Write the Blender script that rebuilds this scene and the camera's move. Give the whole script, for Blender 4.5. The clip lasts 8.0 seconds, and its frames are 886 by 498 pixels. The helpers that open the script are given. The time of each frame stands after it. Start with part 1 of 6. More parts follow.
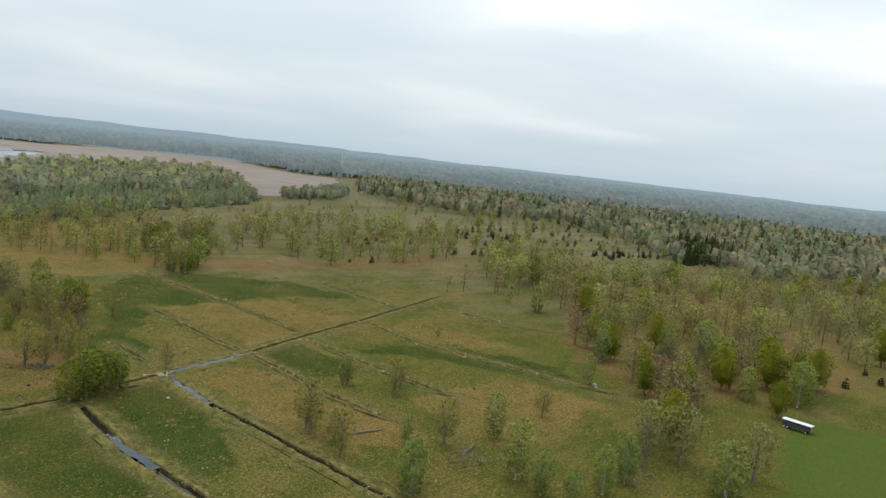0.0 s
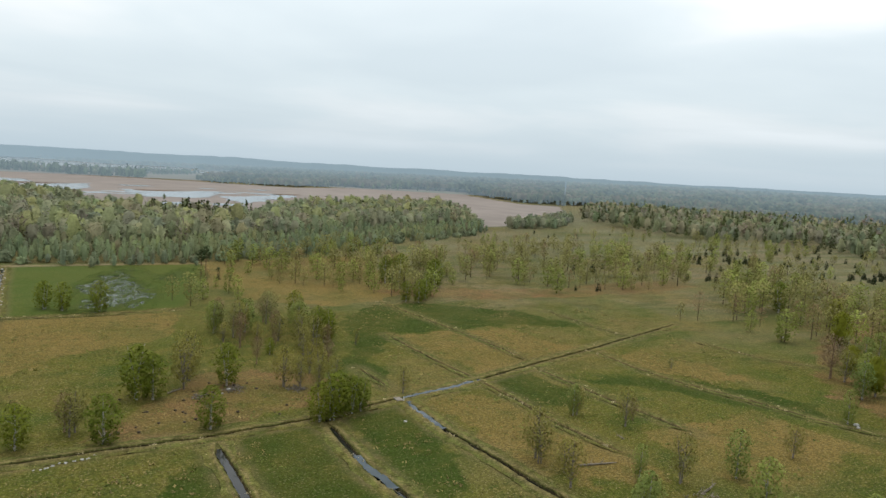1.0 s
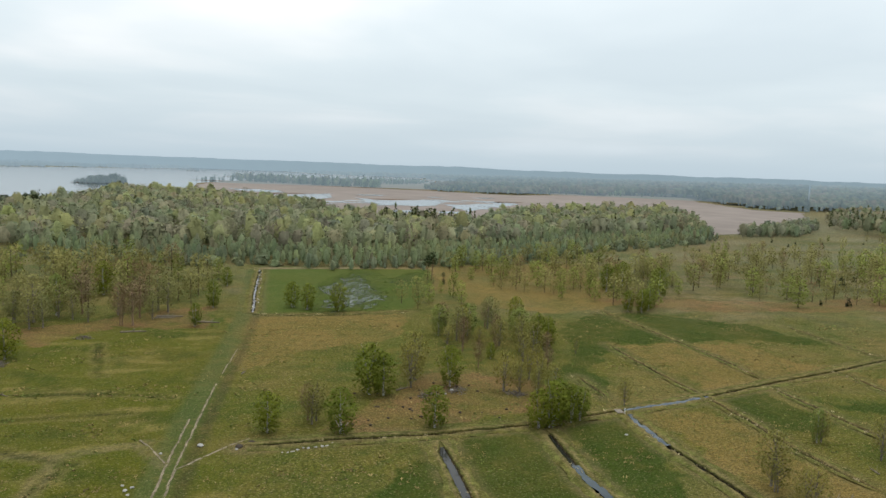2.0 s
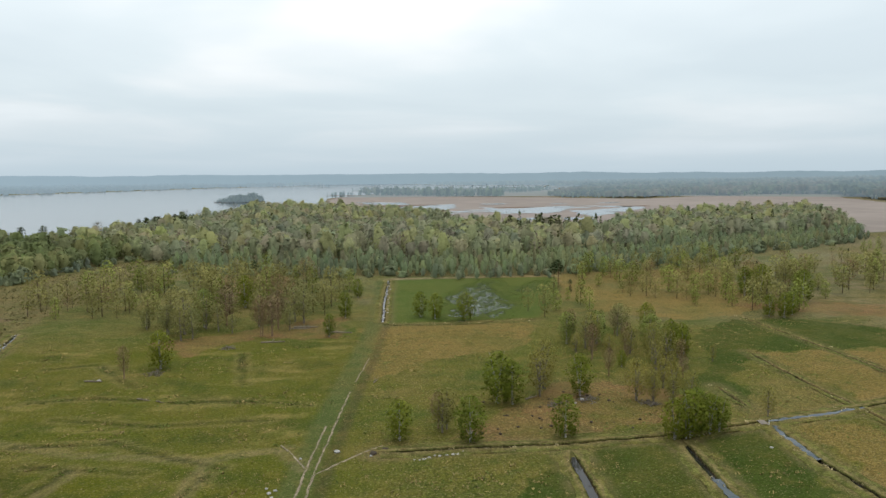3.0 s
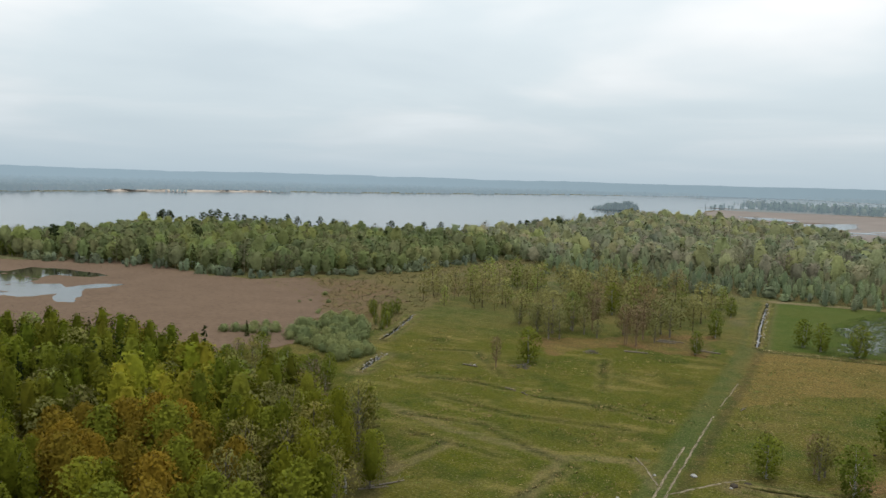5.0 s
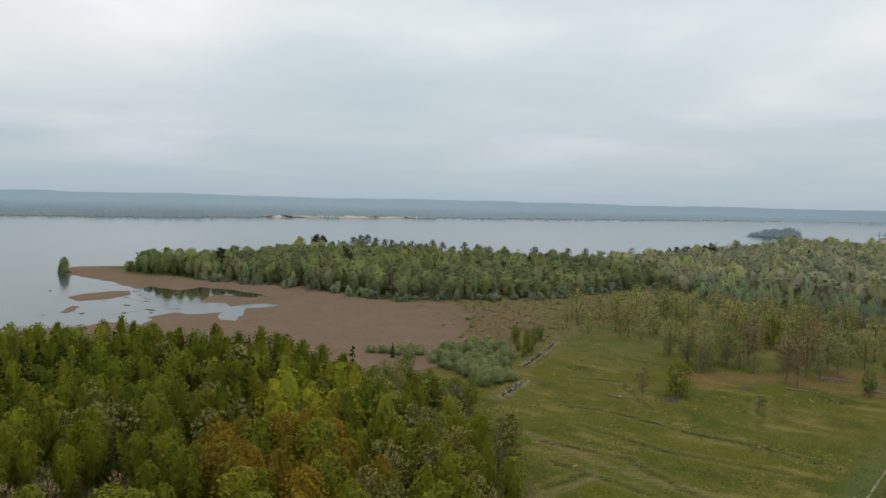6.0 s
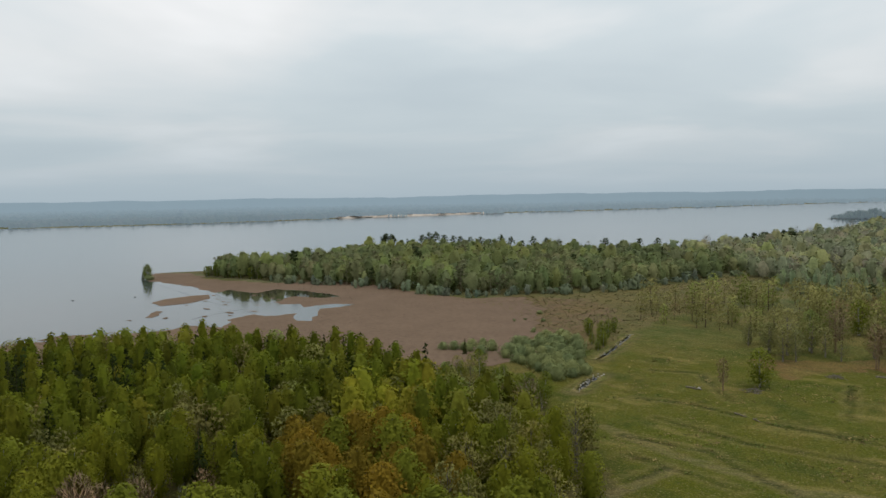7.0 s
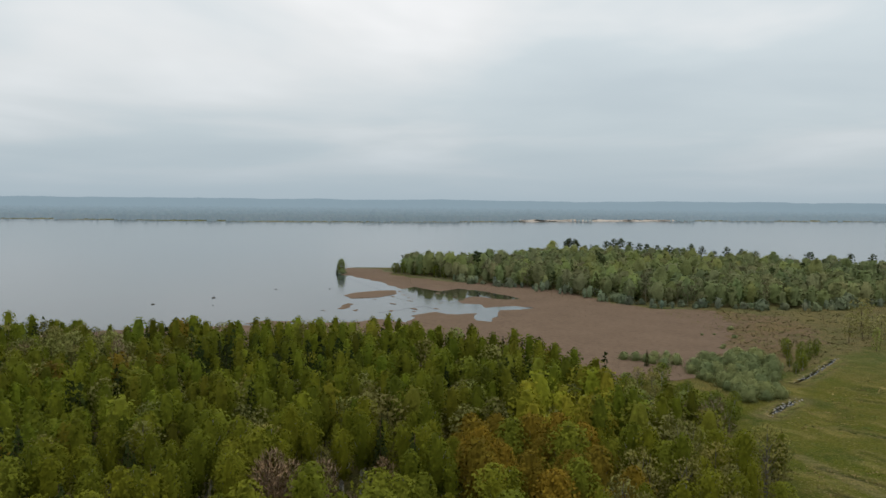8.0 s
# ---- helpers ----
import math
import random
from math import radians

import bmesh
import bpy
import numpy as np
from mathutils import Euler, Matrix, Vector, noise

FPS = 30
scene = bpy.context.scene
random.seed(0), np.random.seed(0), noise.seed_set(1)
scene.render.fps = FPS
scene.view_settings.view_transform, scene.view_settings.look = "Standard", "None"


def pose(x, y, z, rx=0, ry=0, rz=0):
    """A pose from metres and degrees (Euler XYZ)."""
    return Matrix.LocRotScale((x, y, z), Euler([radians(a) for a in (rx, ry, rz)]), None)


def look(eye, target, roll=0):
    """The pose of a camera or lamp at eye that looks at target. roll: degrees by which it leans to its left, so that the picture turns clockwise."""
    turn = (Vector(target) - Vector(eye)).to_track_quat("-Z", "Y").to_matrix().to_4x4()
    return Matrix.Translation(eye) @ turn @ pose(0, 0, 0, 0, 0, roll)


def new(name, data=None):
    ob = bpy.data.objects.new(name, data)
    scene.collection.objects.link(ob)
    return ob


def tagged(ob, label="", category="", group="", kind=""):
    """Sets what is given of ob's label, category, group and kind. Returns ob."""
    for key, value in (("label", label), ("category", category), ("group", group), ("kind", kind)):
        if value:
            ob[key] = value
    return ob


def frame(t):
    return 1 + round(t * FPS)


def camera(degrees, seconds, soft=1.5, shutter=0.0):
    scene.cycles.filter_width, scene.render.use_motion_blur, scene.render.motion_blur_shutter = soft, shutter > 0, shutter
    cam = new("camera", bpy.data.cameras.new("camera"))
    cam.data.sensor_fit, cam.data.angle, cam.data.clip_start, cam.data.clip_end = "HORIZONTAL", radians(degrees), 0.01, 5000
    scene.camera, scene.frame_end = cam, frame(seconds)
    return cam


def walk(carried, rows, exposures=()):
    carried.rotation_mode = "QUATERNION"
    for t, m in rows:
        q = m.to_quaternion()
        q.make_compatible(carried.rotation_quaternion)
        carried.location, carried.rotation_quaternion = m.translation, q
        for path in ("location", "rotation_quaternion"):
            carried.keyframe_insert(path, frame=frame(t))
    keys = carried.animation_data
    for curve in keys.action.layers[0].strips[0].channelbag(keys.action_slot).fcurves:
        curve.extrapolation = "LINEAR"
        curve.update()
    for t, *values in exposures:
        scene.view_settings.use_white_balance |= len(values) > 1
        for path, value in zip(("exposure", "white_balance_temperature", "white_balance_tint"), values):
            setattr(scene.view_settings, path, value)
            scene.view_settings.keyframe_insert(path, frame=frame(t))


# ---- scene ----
cam = camera(61.0, 8.0)
PATH = [
    (0, pose(0, 0, 50, 83.40, -6.52, -49.61)),
    (0.5, pose(0, 0, 50, 83.76, -4.40, -40.70)),
    (1, pose(0, 0, 50, 84.11, -3.32, -32.77)),
    (1.5, pose(0, 0, 50, 83.83, -1.95, -24.74)),
    (1.7, pose(0, 0, 50, 83.75, -2.06, -20.95)),
    (2.8, pose(0, 0, 50, 84.26, -0.46, -8.18)),
    (3, pose(0, 0, 50, 84.36, 0.39, -6.81)),
    (3.5, pose(0, 0, 50, 84.36, 0.37, -0.06)),
    (4, pose(0, 0, 50, 83.98, -0.57, 7.69)),
    (4.5, pose(0, 0, 50, 84.30, -0.89, 14.34)),
    (5, pose(0, 0, 50, 84.70, -1.62, 21.21)),
    (5.2, pose(0, 0, 50, 84.69, -2.11, 24.10)),
    (6.3, pose(0, 0, 50, 86.79, -0.84, 33.16)),
    (6.5, pose(0, 0, 50, 86.87, -0.03, 32.84)),
    (7, pose(0, 0, 50, 86.05, 0.98, 37.19)),
    (7.5, pose(0, 0, 50, 85.91, -0.31, 44.54)),
    (8, pose(0, 0, 50, 86.37, -0.50, 51.14)),
]
EXPOSURES = [(0.0, 0.27), (1.5, 0.27), (3.0, 0.27), (3.5, 0.31), (4.0, 0.14), (4.5, 0.15), (5.2, 0.13), (6.3, -0.13), (8.0, -0.13)]
walk(cam, PATH, EXPOSURES)

# ---- overcast sky and a very soft sun ----
SUN_EL, SUN_AZ = radians(72), radians(20)
world = bpy.data.worlds.new("overcast_sky")
scene.world = world
world.use_nodes = True
wn, wl = world.node_tree.nodes, world.node_tree.links
wn.clear()


def node(tree, kind, **values):
    n = tree.nodes.new(kind)
    for key, value in values.items():
        n.inputs[key.replace("_", " ")].default_value = value
    return n


def ramp(tree, stops):
    n = tree.nodes.new("ShaderNodeValToRGB")
    while len(n.color_ramp.elements) < len(stops):
        n.color_ramp.elements.new(0.5)
    for e, (at, colour) in zip(n.color_ramp.elements, stops):
        e.position, e.color = at, (*colour, 1)
    return n


def math_node(tree, operation, a, b=None):
    n = tree.nodes.new("ShaderNodeMath")
    n.operation = operation
    for i, v in enumerate((a, b)):
        if v is None:
            continue
        if isinstance(v, (int, float)):
            n.inputs[i].default_value = v
        else:
            tree.links.new(v, n.inputs[i])
    return n.outputs[0]


def mixed(tree, fac, a, b, blend="MIX"):
    n = tree.nodes.new("ShaderNodeMix")
    n.data_type, n.blend_type = "RGBA", blend
    for i, v in ((0, fac), (6, a), (7, b)):
        if isinstance(v, (int, float)):
            n.inputs[i].default_value = v
        elif isinstance(v, tuple):
            n.inputs[i].default_value = (*v, 1)
        else:
            tree.links.new(v, n.inputs[i])
    return n.outputs[2]


wt = world.node_tree
sky = wn.new("ShaderNodeTexSky")
sky.sky_type, sky.sun_disc = "NISHITA", False
sky.sun_elevation, sky.sun_rotation = SUN_EL, SUN_AZ
sky.air_density, sky.dust_density = 1.5, 3.0
coord = wn.new("ShaderNodeTexCoord")
parts = wn.new("ShaderNodeSeparateXYZ")
wl.new(coord.outputs["Generated"], parts.inputs[0])
height = math_node(wt, "ADD", math_node(wt, "MAXIMUM", parts.outputs[2], 0.0), 0.09)
flat = wn.new("ShaderNodeCombineXYZ")
wl.new(math_node(wt, "DIVIDE", parts.outputs[0], height), flat.inputs[0])
wl.new(math_node(wt, "DIVIDE", parts.outputs[1], height), flat.inputs[1])
cloud = node(wt, "ShaderNodeTexNoise", Scale=0.42, Detail=5.0, Roughness=0.45, Distortion=0.3)
wl.new(flat.outputs[0], cloud.inputs["Vector"])
deck = ramp(wt, [(0.34, (0.60, 0.69, 0.75)), (0.48, (0.75, 0.83, 0.87)), (0.58, (1.02, 1.02, 1.02)), (0.70, (1.35, 1.32, 1.32))])
wl.new(cloud.outputs["Fac"], deck.inputs[0])
low = ramp(wt, [(0.0, (0.46, 0.56, 0.63)), (0.10, (0.54, 0.63, 0.69)), (0.30, (0.78, 0.84, 0.87)), (1.0, (1.0, 1.0, 1.0))])
wl.new(math_node(wt, "MAXIMUM", parts.outputs[2], 0.0), low.inputs[0])
fade = ramp(wt, [(0.0, (0.0, 0.0, 0.0)), (0.22, (0.75, 0.75, 0.75)), (1.0, (0.7, 0.7, 0.7))])
wl.new(math_node(wt, "MAXIMUM", parts.outputs[2], 0.0), fade.inputs[0])
clouds = mixed(wt, fade.outputs[0], low.outputs[0], deck.outputs[0])
skylight = mixed(wt, 1.0, sky.outputs[0], (0.10, 0.10, 0.10), "MULTIPLY")
back = node(wt, "ShaderNodeBackground", Strength=1.0)
wl.new(mixed(wt, 0.92, skylight, clouds), back.inputs[0])
wl.new(back.outputs[0], wn.new("ShaderNodeOutputWorld").inputs[0])

sun = new("sun", bpy.data.lights.new("sun", "SUN"))
sun.data.energy, sun.data.angle, sun.data.color = 0.9, radians(40), (1.0, 0.97, 0.93)
sun.matrix_world = look((0, 0, 300), Vector((0, 0, 300)) - Vector((math.cos(SUN_EL) * math.sin(SUN_AZ), math.cos(SUN_EL) * math.cos(SUN_AZ), math.sin(SUN_EL))))


# ---- materials ----
def material(name, roughness=0.9, specular=0.3):
    m = bpy.data.materials.new(name)
    m.use_nodes = True
    t = m.node_tree
    b = t.nodes["Principled BSDF"]
    b.inputs["Roughness"].default_value = roughness
    b.inputs["Specular IOR Level"].default_value = specular
    return m, t, b


def grain(t, scale, detail=4.0, rough=0.6):
    """Noise in the place's own metres."""
    g = t.nodes.new("ShaderNodeNewGeometry")
    n = node(t, "ShaderNodeTexNoise", Scale=scale, Detail=detail, Roughness=rough)
    t.links.new(g.outputs["Position"], n.inputs["Vector"])
    return n.outputs["Fac"]


def span(t, value, lo, hi, a=0.0, b=1.0):
    n = t.nodes.new("ShaderNodeMapRange")
    t.links.new(value, n.inputs[0])
    for i, v in enumerate((lo, hi, a, b)):
        n.inputs[i + 1].default_value = v
    return n.outputs[0]


def bump(t, b, value, strength, distance):
    n = node(t, "ShaderNodeBump", Strength=strength, Distance=distance)
    t.links.new(value, n.inputs["Height"])
    t.links.new(n.outputs[0], b.inputs["Normal"])


def plain(name, colour, roughness=0.85, scale=3.0, spread=0.35, specular=0.3, relief=0.02):
    m, t, b = material(name, roughness, specular)
    fine, broad = grain(t, scale), grain(t, scale * 0.13, 3.0)
    f = math_node(t, "ADD", math_node(t, "MULTIPLY", fine, 0.6), math_node(t, "MULTIPLY", broad, 0.4))
    dark, light = tuple(c * (1 - spread) for c in colour), tuple(min(1, c * (1 + spread)) for c in colour)
    t.links.new(mixed(t, span(t, f, 0.3, 0.7), dark, light), b.inputs["Base Color"])
    bump(t, b, fine, 0.5, relief)
    return m


def ground_material():
    m, t, b = material("meadow_and_soil", 1.0, 0.03)
    a = t.nodes.new("ShaderNodeAttribute")
    a.attribute_name = "soil"
    broad, mid, fine = grain(t, 0.035, 5.0), grain(t, 0.22, 5.0, 0.65), grain(t, 1.6, 4.0, 0.7)
    c = mixed(t, span(t, broad, 0.44, 0.68, 0.0, 0.40), a.outputs["Color"], (0.165, 0.122, 0.034))
    c = mixed(t, span(t, mid, 0.52, 0.72, 0.0, 0.45), c, (0.190, 0.142, 0.042))
    c = mixed(t, span(t, mid, 0.30, 0.48, 0.6, 0.0), c, (0.052, 0.078, 0.016))
    c = mixed(t, span(t, broad, 0.28, 0.44, 0.45, 0.0), c, (0.060, 0.088, 0.018))
    c = mixed(t, 1.0, c, mixed(t, span(t, fine, 0.3, 0.7), (0.46, 0.46, 0.45), (1.52, 1.52, 1.52)), "MULTIPLY")
    hair = grain(t, 4.5, 3.0, 0.7)
    c = mixed(t, 1.0, c, mixed(t, span(t, hair, 0.32, 0.68), (0.52, 0.52, 0.50), (1.46, 1.46, 1.42)), "MULTIPLY")
    specks = grain(t, 2.6, 2.0, 0.5)
    c = mixed(t, span(t, specks, 0.60, 0.68, 0.0, 0.75), c, (0.285, 0.240, 0.110))
    streak = grain(t, 0.7, 3.0, 0.6)
    c = mixed(t, span(t, streak, 0.30, 0.44, 0.5, 0.0), c, (0.048, 0.060, 0.016))
    c = mixed(t, a.outputs["Alpha"], c, a.outputs["Color"])
    c = mixed(t, 1.0, c, (0.97, 0.94, 1.04), "MULTIPLY")
    t.links.new(c, b.inputs["Base Color"])
    bump(t, b, math_node(t, "ADD", fine, math_node(t, "MULTIPLY", mid, 0.8)), 0.8, 0.25)
    return m


def foliage(name, through_light=0.45, spread=0.18):
    """Leaves: their own colour in the attribute 'leaf', varied from tree to tree and inside the crown."""
    m, t, b = material(name, 0.85, 0.1)
    a = t.nodes.new("ShaderNodeAttribute")
    a.attribute_name = "leaf"
    o = t.nodes.new("ShaderNodeObjectInfo")
    f = grain(t, 0.9, 2.0)
    c = mixed(t, 1.0, a.outputs["Color"], mixed(t, span(t, f, 0.3, 0.7), (1 - spread,) * 3, (1 + spread,) * 3), "MULTIPLY")
    c = mixed(t, 1.0, c, mixed(t, o.outputs["Random"], (0.85, 0.9, 0.9), (1.2, 1.12, 1.0)), "MULTIPLY")
    t.links.new(c, b.inputs["Base Color"])
    if through_light:
        glow = t.nodes.new("ShaderNodeBsdfTranslucent")
        t.links.new(c, glow.inputs[0])
        mix = t.nodes.new("ShaderNodeMixShader")
        mix.inputs[0].default_value = through_light
        t.links.new(b.outputs[0], mix.inputs[1])
        t.links.new(glow.outputs[0], mix.inputs[2])
        t.links.new(mix.outputs[0], t.nodes["Material Output"].inputs[0])
    return m


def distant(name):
    """Far woods and land as a backdrop: haze painted in as emission; the alpha of 'leaf' is its share, by distance."""
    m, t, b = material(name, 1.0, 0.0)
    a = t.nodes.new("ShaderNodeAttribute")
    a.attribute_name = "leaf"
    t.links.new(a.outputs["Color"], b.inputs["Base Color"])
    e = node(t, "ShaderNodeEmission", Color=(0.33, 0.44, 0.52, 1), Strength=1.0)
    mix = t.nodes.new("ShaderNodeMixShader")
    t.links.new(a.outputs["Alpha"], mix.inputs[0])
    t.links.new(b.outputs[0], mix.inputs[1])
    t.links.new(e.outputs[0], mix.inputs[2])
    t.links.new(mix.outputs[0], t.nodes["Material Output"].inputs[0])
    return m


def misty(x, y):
    """Share of painted haze at a place, growing with distance, thicker over the lake."""
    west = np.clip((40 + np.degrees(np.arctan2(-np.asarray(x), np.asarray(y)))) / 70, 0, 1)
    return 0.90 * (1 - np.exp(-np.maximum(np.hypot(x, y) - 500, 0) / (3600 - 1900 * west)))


def water_material(name, colour, roughness, ripple):
    m, t, b = material(name, roughness, 0.5)
    b.inputs["IOR"].default_value = 1.33
    t.links.new(mixed(t, grain(t, 0.01, 3.0), tuple(c * 0.7 for c in colour), tuple(c * 1.3 for c in colour)), b.inputs["Base Color"])
    bump(t, b, grain(t, 0.6, 3.0), ripple, 0.1)
    return m


def bark_material(name, colour, spots):
    m, t, b = material(name, 0.85, 0.2)
    f = grain(t, 3.0, 4.0, 0.7)
    t.links.new(mixed(t, span(t, f, 0.5, 0.6), colour, spots), b.inputs["Base Color"])
    bump(t, b, f, 0.6, 0.03)
    return m


GROUND = ground_material()
LEAVES = foliage("spring_leaves", 0.32)
NEEDLES = foliage("needles", 0.1)
TWIGS = foliage("bare_twigs", 0.0, 0.2)
GRASS = foliage("dry_grass_blades", 0.25)
MISTY = distant("woods_with_haze_glow")
LAKE = water_material("lake_water", (0.03, 0.045, 0.05), 0.12, 0.12)
FLOOD = water_material("flood_water", (0.05, 0.06, 0.045), 0.22, 0.18)
DITCHWATER = water_material("ditch_water", (0.02, 0.02, 0.016), 0.06, 0.05)
BIRCH_BARK = bark_material("birch_bark", (0.42, 0.40, 0.36), (0.10, 0.09, 0.08))
GREY_BARK = bark_material("grey_bark", (0.20, 0.175, 0.145), (0.10, 0.085, 0.07))
PINE_BARK = bark_material("pine_bark", (0.17, 0.10, 0.06), (0.07, 0.05, 0.04))
TWIG_BARK = bark_material("reddish_twig_bark", (0.25, 0.170, 0.105), (0.14, 0.095, 0.062))
LOG = bark_material("weathered_log", (0.22, 0.19, 0.145), (0.10, 0.08, 0.06))
STONE = plain("field_stone", (0.36, 0.35, 0.32), 0.9, 4.0)
EARTH = plain("bare_peat", (0.05, 0.038, 0.026), 0.95, 2.0)
SAND = plain("pale_sand", (0.50, 0.43, 0.36), 0.95, 0.05)
REED = plain("reed_litter", (0.165, 0.112, 0.074), 0.95, 0.5, 0.22, 0.1, 0.05)
WHITE_SHEET = plain("white_painted_sheet", (0.78, 0.79, 0.80), 0.45, 1.5, 0.06)
DARK_PAINT = plain("dark_painted_steel", (0.06, 0.06, 0.065), 0.5, 2.0)
RUBBER = plain("rubber", (0.02, 0.02, 0.02), 0.8, 5.0)
BOARDS = plain("grey_boards", (0.24, 0.21, 0.17), 0.85, 2.0)


# ---- builders ----
def as_mesh(name, verts, faces, mat, colours=None, attribute="leaf", smooth=False, normals=None):
    """A mesh from arrays of points and of triangles or quads, with one colour a point."""
    verts, faces = np.asarray(verts, np.float32), np.asarray(faces, np.int32)
    me = bpy.data.meshes.new(name)
    k = faces.shape[1]
    me.vertices.add(len(verts))
    me.vertices.foreach_set("co", verts.ravel())
    me.loops.add(faces.size)
    me.loops.foreach_set("vertex_index", faces.ravel())
    me.polygons.add(len(faces))
    me.polygons.foreach_set("loop_start", np.arange(0, faces.size, k, dtype=np.int32))
    me.polygons.foreach_set("loop_total", np.full(len(faces), k, np.int32))
    if smooth:
        me.polygons.foreach_set("use_smooth", np.ones(len(faces), bool))
    me.update(calc_edges=True)
    if colours is not None:
        colours = np.asarray(colours, np.float32)
        if colours.shape[1] == 3:
            colours = np.c_[colours, np.ones(len(colours), np.float32)]
        me.attributes.new(attribute, "FLOAT_COLOR", "POINT").data.foreach_set("color", colours.ravel())
    if normals is not None:
        me.polygons.foreach_set("use_smooth", np.ones(len(faces), bool))
        me.normals_split_custom_set_from_vertices(np.asarray(normals, np.float32))
    me.materials.append(mat)
    return me


def part(name, data, material_used, parent, label=""):
    """Links a mesh or a bmesh as one part under a thing or a part."""
    if isinstance(data, bmesh.types.BMesh):
        me = bpy.data.meshes.new(name)
        data.to_mesh(me)
        data.free()
        me.materials.append(material_used)
        data = me
    ob = new(name, data)
    ob.parent = parent
    return tagged(ob, label) if label else ob


def thing(name, label, category, group="", kind="", at=None):
    ob = new(name)
    if at is not None:
        ob.matrix_basis = at
    return tagged(ob, label, category, group, kind)


def inside(poly, x, y):
    """Which of the points lie in the polygon."""
    hit = np.zeros(np.shape(x), bool)
    for (x0, y0), (x1, y1) in zip(poly, poly[1:] + poly[:1]):
        if y0 == y1:
            continue
        hit ^= ((y0 > y) != (y1 > y)) & (x < (x1 - x0) * (y - y0) / (y1 - y0) + x0)
    return hit


def off_line(line, x, y):
    """How far the points lie from a line of corners."""
    best = np.full(np.shape(x), 1e9)
    for (x0, y0), (x1, y1) in zip(line, line[1:]):
        dx, dy = x1 - x0, y1 - y0
        u = np.clip(((x - x0) * dx + (y - y0) * dy) / (dx * dx + dy * dy), 0, 1)
        best = np.minimum(best, np.hypot(x - x0 - u * dx, y - y0 - u * dy))
    return best


def waves(x, y, scale, seed=0.0):
    """Smooth uneven values round 0, about -1 to 1, cheap to work out for many points."""
    x, y = np.asarray(x) / scale, np.asarray(y) / scale
    r = np.random.RandomState(int(seed * 10) + 7)
    out = 0
    for i in range(6):
        a, p, f = r.uniform(0, 6.28), r.uniform(0, 6.28), 0.6 * 1.5 ** i
        b = r.uniform(0, 6.28)
        out = out + np.sin(f * (x * math.cos(a) + y * math.sin(a)) * 6.28 + p + 1.3 * np.sin(f * (x * math.cos(b) + y * math.sin(b)) * 4 + p)) / (1 + 0.6 * i)
    return out / 2.2


def ragged(poly, step, swing, closed=True, seed=1):
    """The outline walked in short steps, with an uneven edge."""
    r, out = np.random.RandomState(seed), []
    for (x0, y0), (x1, y1) in zip(poly, poly[1:] + (poly[:1] if closed else [])):
        n = max(1, int(math.hypot(x1 - x0, y1 - y0) / step))
        for i in range(n):
            u = i / n
            x, y = x0 + u * (x1 - x0), y0 + u * (y1 - y0)
            out.append((x + swing * float(waves(x, y, step * 7, seed)) + r.uniform(-0.25, 0.25) * swing, y + swing * float(waves(y, x, step * 7, seed + 1)) + r.uniform(-0.25, 0.25) * swing))
    return out


def sheet(name, poly, z, mat, step, swing, seed=1, parent=None, label=""):
    from mathutils.geometry import tessellate_polygon
    pts = ragged(poly, step, swing, True, seed)
    tris = tessellate_polygon([[Vector((x, y, 0)) for x, y in pts]])
    me = as_mesh(name, [(x, y, z) for x, y in pts], [(a, c, b) for a, b, c in tris], mat)
    if len(me.polygons) and me.polygons[0].normal.z < 0:
        me.flip_normals()
    return part(name, me, mat, parent, label) if parent else new(name, me)


def tube(points, radii, sides):
    """Points and triangles of a tapered tube along a line."""
    points = np.asarray(points, float)
    vs, fs = [], []
    for i, (p, r) in enumerate(zip(points, radii)):
        d = points[min(i + 1, len(points) - 1)] - points[max(i - 1, 0)]
        d = d / (np.linalg.norm(d) + 1e-9)
        u = np.cross(d, (0.3, 0.9, 0.1) if abs(d[0]) < 0.9 else (0, 0, 1))
        u /= np.linalg.norm(u)
        w = np.cross(d, u)
        for k in range(sides):
            a = 6.2832 * k / sides
            vs.append(p + r * (math.cos(a) * u + math.sin(a) * w))
    for i in range(len(points) - 1):
        for k in range(sides):
            a, b = i * sides + k, i * sides + (k + 1) % sides
            fs += [(a, b, a + sides), (b, b + sides, a + sides)]
    return np.array(vs), np.array(fs)


def joined(pieces):
    vs, fs, n = [], [], 0
    for v, f in pieces:
        vs.append(v)
        fs.append(f + n)
        n += len(v)
    return np.concatenate(vs), np.concatenate(fs)


def sprays(centres, size, r, outward):
    """One small leafy triangle at each centre, facing outward; its shading follows the crown's round surface."""
    n = len(centres)
    face = r.normal(size=(n, 3)) * 0.6 + 0.8 * outward + np.array([0, 0, 0.3])
    face /= np.linalg.norm(face, axis=1, keepdims=True) + 1e-9
    face *= np.where((face * outward).sum(1, keepdims=True) < 0, -1, 1)
    a = np.cross(face, r.normal(size=(n, 3)))
    a /= np.linalg.norm(a, axis=1, keepdims=True) + 1e-9
    b = np.cross(face, a)
    s = size * r.uniform(0.6, 1.4, (n, 1))
    v = np.stack([centres - a * s * 0.6 - b * s * 0.3, centres + a * s * 0.6 - b * s * 0.3, centres + b * s * 0.65], 1).reshape(-1, 3)
    shade = outward + 0.15 * face + np.array([0, 0, 0.30])
    shade /= np.linalg.norm(shade, axis=1, keepdims=True) + 1e-9
    return v, np.arange(3 * n).reshape(n, 3), np.repeat(shade, 3, 0)


